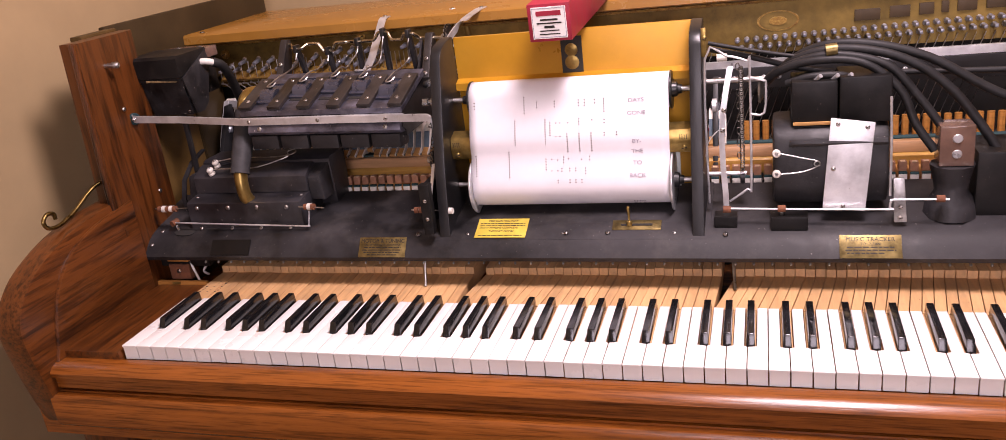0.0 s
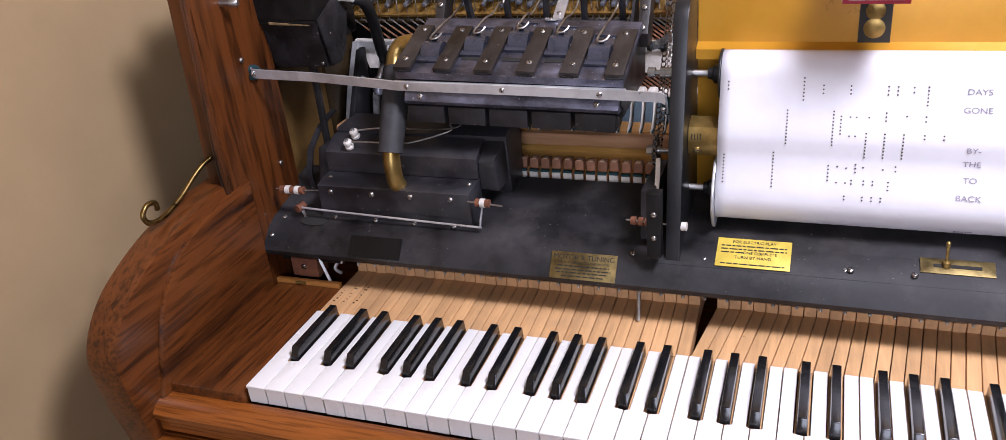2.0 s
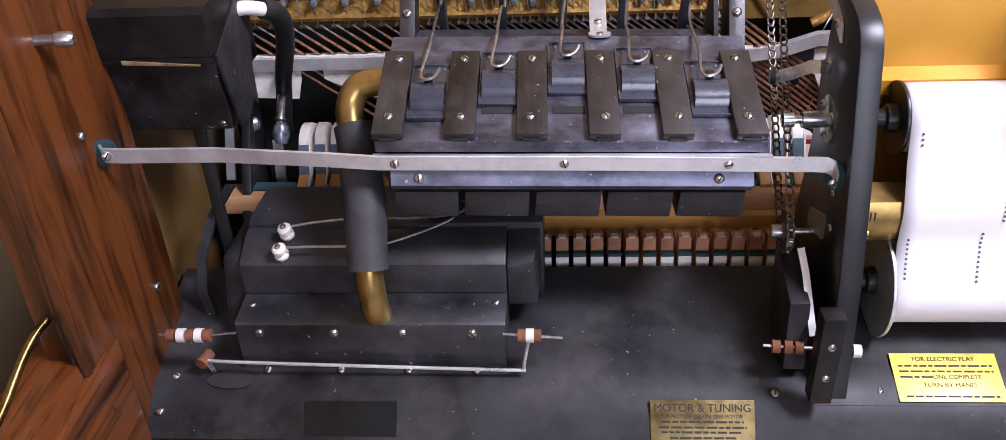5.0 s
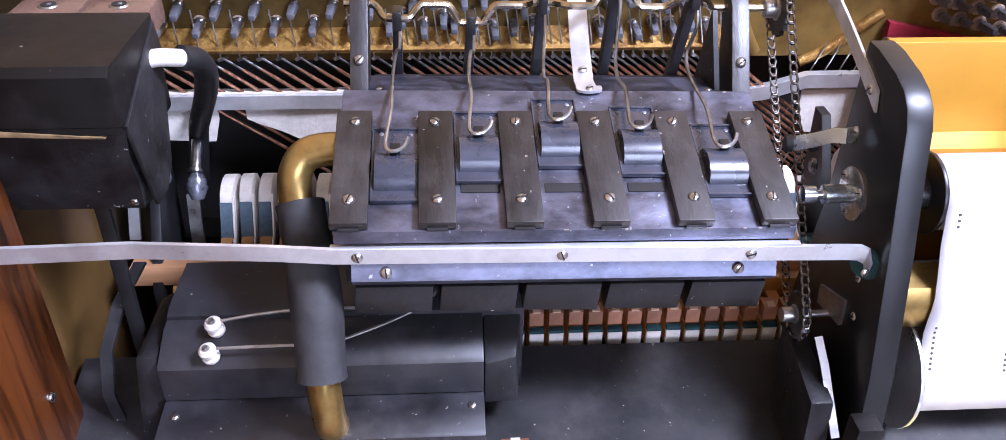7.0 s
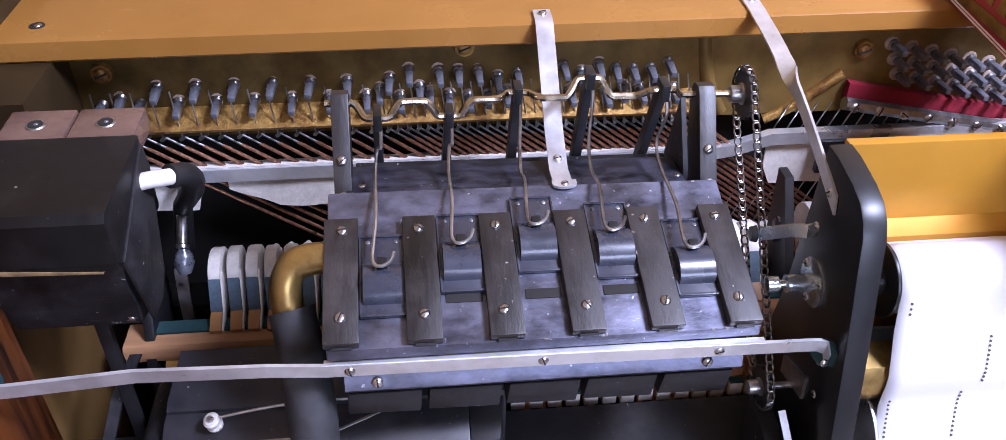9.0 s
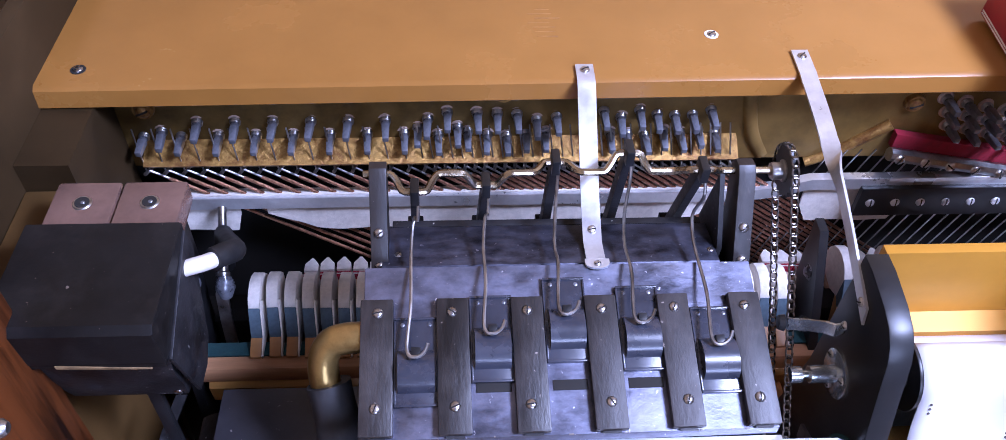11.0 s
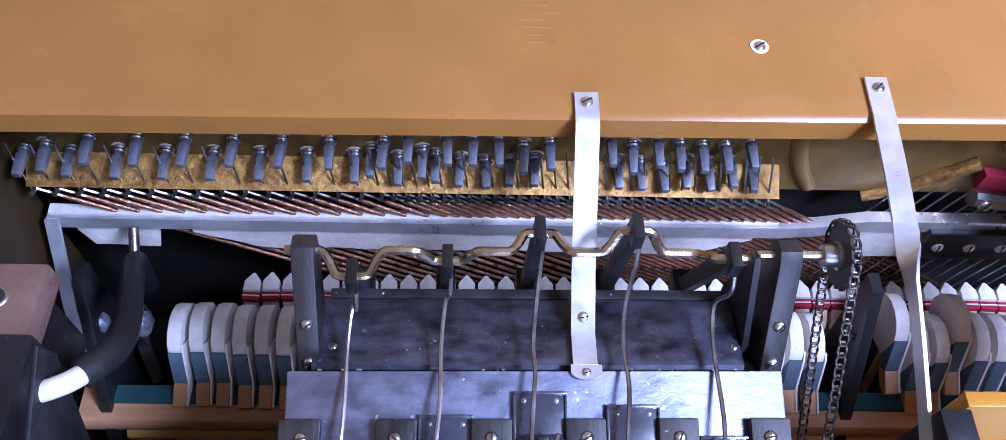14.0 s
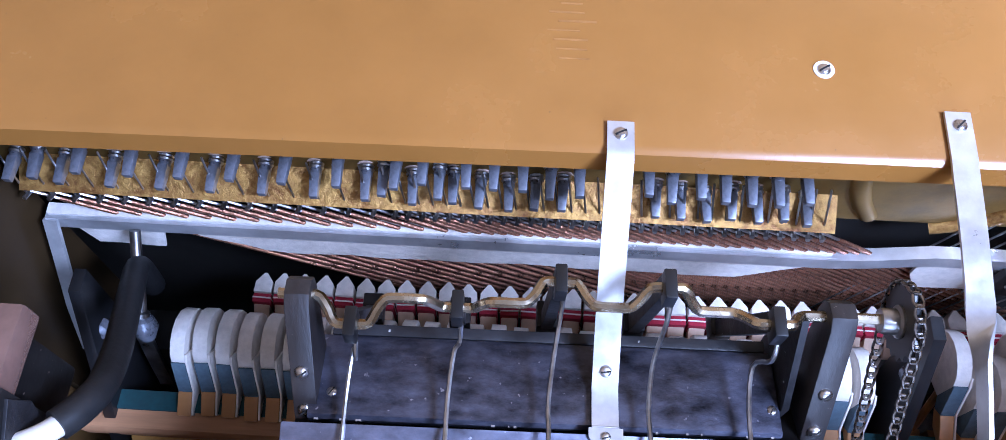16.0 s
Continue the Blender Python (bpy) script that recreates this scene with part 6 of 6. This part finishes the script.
routes = [([(0.86, 0.34, 0.955), (0.885, 0.318, 0.985), (0.93, 0.30, 1.003), (0.99, 0.29, 1.0), (1.035, 0.285, 0.965), (1.055, 0.28, 0.92), (1.078, 0.275, 0.885)], 0.0055),
          ([(0.87, 0.34, 0.965), (0.90, 0.315, 0.995), (0.955, 0.30, 1.01), (1.02, 0.29, 0.995), (1.06, 0.285, 0.95), (1.085, 0.28, 0.915)], 0.0055),
          ([(0.875, 0.345, 0.97), (0.915, 0.32, 1.004), (0.97, 0.305, 1.016), (1.04, 0.30, 1.0), (1.10, 0.295, 0.955), (1.16, 0.285, 0.87)], 0.006),
          ([(0.88, 0.35, 0.975), (0.93, 0.33, 1.012), (0.99, 0.315, 1.02), (1.07, 0.31, 0.998), (1.15, 0.305, 0.95), (1.25, 0.30, 0.905)], 0.006),
          ([(0.799, 0.33, 1.03), (0.84, 0.33, 1.02), (0.90, 0.325, 1.008), (0.95, 0.32, 1.0)], 0.0028),
          ([(0.80, 0.34, 1.02), (0.86, 0.335, 1.005), (0.93, 0.335, 0.985), (1.02, 0.34, 0.975), (1.25, 0.35, 0.965)], 0.004),
          ([(0.90, 0.30, 0.975), (0.93, 0.29, 0.985), (0.965, 0.29, 0.985), (0.98, 0.295, 0.978)], 0.005)]
for pts, r in routes:
    part("tube", B().tube(pts, r, 10, 6), HOSE, tub, "black rubber tube")
for x in (0.935, 0.956, 0.972):
    part("tube_tip", B().cyl((x, 0.285, 0.981), (x + 0.006, 0.278, 0.988), 0.0028, n=8), STEEL, tub)
part("tape", B().cyl((0.948, 0.3, 1.0155), (0.962, 0.3, 1.0165), 0.0085, n=12), LABEL_GOLD, tub)

# raised emblem and maker's mark on the plate
em = thing("plate_emblem", (0.9, 0.535, 1.02), "oval raised bronze emblem on the iron plate", "emblem")
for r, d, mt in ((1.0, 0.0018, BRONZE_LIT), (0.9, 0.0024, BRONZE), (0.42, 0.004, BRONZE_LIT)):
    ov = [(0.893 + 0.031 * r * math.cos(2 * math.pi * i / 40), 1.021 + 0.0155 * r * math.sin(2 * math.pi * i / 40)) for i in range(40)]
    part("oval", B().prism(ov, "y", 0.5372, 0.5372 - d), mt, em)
mk = thing("maker_mark", (1.1, 0.535, 1.02), "dark raised maker's mark bars on the bronzed plate", "maker's mark")
MARK = mat("dark_raised_mark", (0.06, 0.035, 0.015), 0.5, metal=0.2)
for x0, w in ((1.003, 0.036), (1.052, 0.028), (1.092, 0.020), (1.122, 0.010), (1.143, 0.026), (1.181, 0.028)):
    zc = 1.0205 + (x0 - 1) * 0.03
    part("mark_bar", B().box(x0, x0 + w, 0.5338, 0.5372, zc - 0.0085, zc + 0.0085, 0.0008), MARK, mk)

# ---- under the shelf at the bass end ----
ub = thing("bass_end_bracket", (-0.06, 0.24, 0.70), "rusty angle bracket and wooden strip under the shelf end", "bracket")
part("angle", B().box(-0.085, -0.045, 0.232, 0.258, 0.712, 0.740, 0.003), LEATHER, ub)
screw(ub, (-0.066, 0.232, 0.728), (0, -1, 0), 0.004, 0.4)
part("strip", B().box(-0.105, -0.006, 0.2152, 0.2225, 0.700, 0.7165, 0.001), PINE_RAIL, ub, "thin bare wooden strip")
part("peg", B().cyl((-0.07, 0.2145, 0.7135), (-0.055, 0.2145, 0.7145), 0.0022, n=8), BRASS, ub)
part("shelf_cleat", B().box(-0.10, -0.006, 0.235, 0.27, 0.735, 0.7575, 0.003), BLACK_WOOD, ub)
part("white_tab", B().box(-0.078, -0.038, 0.2245, 0.2345, 0.7480, 0.7515, 0.001), PINE_RAIL, ub)
part("spring", B().tube([(-0.028, 0.25, 0.745), (-0.02, 0.245, 0.735), (-0.024, 0.24, 0.725), (-0.014, 0.238, 0.72)], 0.0022, 8, 4), STEEL, ub)
for x in (0.381, 0.829):
    solid("key_lever_pin", B().tube([(x, 0.226, 0.759), (x + 0.001, 0.218, 0.742), (x + 0.002, 0.210, 0.7235), (x + 0.002, 0.207, 0.718)], 0.0022, 8, 3), DULL_STEEL, "short grey steel pin under the shelf edge", "pin")
# row of small pins along the shelf's underside
for i in range(52):
    solid("rail_pin", B().lathe((0.01 + 0.0235 * i, 0.2085, 0.7572), (0.01 + 0.0235 * i, 0.2055, 0.7548), [(0, 0.0016), (0.6, 0.0019), (1, 0.001)], 8), DULL_STEEL, "tiny steel guide pin below the shelf edge", "pin", "rail pins")

# small fittings on the oak side
for c in ((-0.0995, 0.245, 1.003), (-0.0995, 0.278, 0.855)):
    screw(case, c, (1, 0, 0), 0.0036, 0.8)
part("threaded_pin", B().lathe((-0.1, 0.23, 1.075), (-0.076, 0.232, 1.075), [(0, 0.0035), (0.5, 0.0035), (0.55, 0.005), (0.9, 0.005), (1, 0.003)], 12), DULL_STEEL, case, "short steel threaded pin")
part("belt", B().ribbon([(-0.058, 0.36, 0.90), (-0.068, 0.335, 0.885), (-0.076, 0.315, 0.86), (-0.078, 0.305, 0.83), (-0.072, 0.30, 0.802)], (0.008, 0, 0), 0.003), BLACK_CLOTH, pump, "curved black cloth strap")
# pencil notes on the lowest key sticks
for i, (x, n) in enumerate(((0.0078, 5), (0.0215, 8), (0.0355, 7))):
    for j in range(n):
        solid("pencil_mark", B().box(x - 0.0018 + 0.0007 * ((j * 7) % 5), x + 0.0006 + 0.0005 * ((j * 3) % 4), 0.178 + 0.0062 * j, 0.1795 + 0.0062 * j, 0.7166, 0.7172), LABEL_INK, "faint pencil mark on a bare key stick", "pencil mark", "pencil marks")
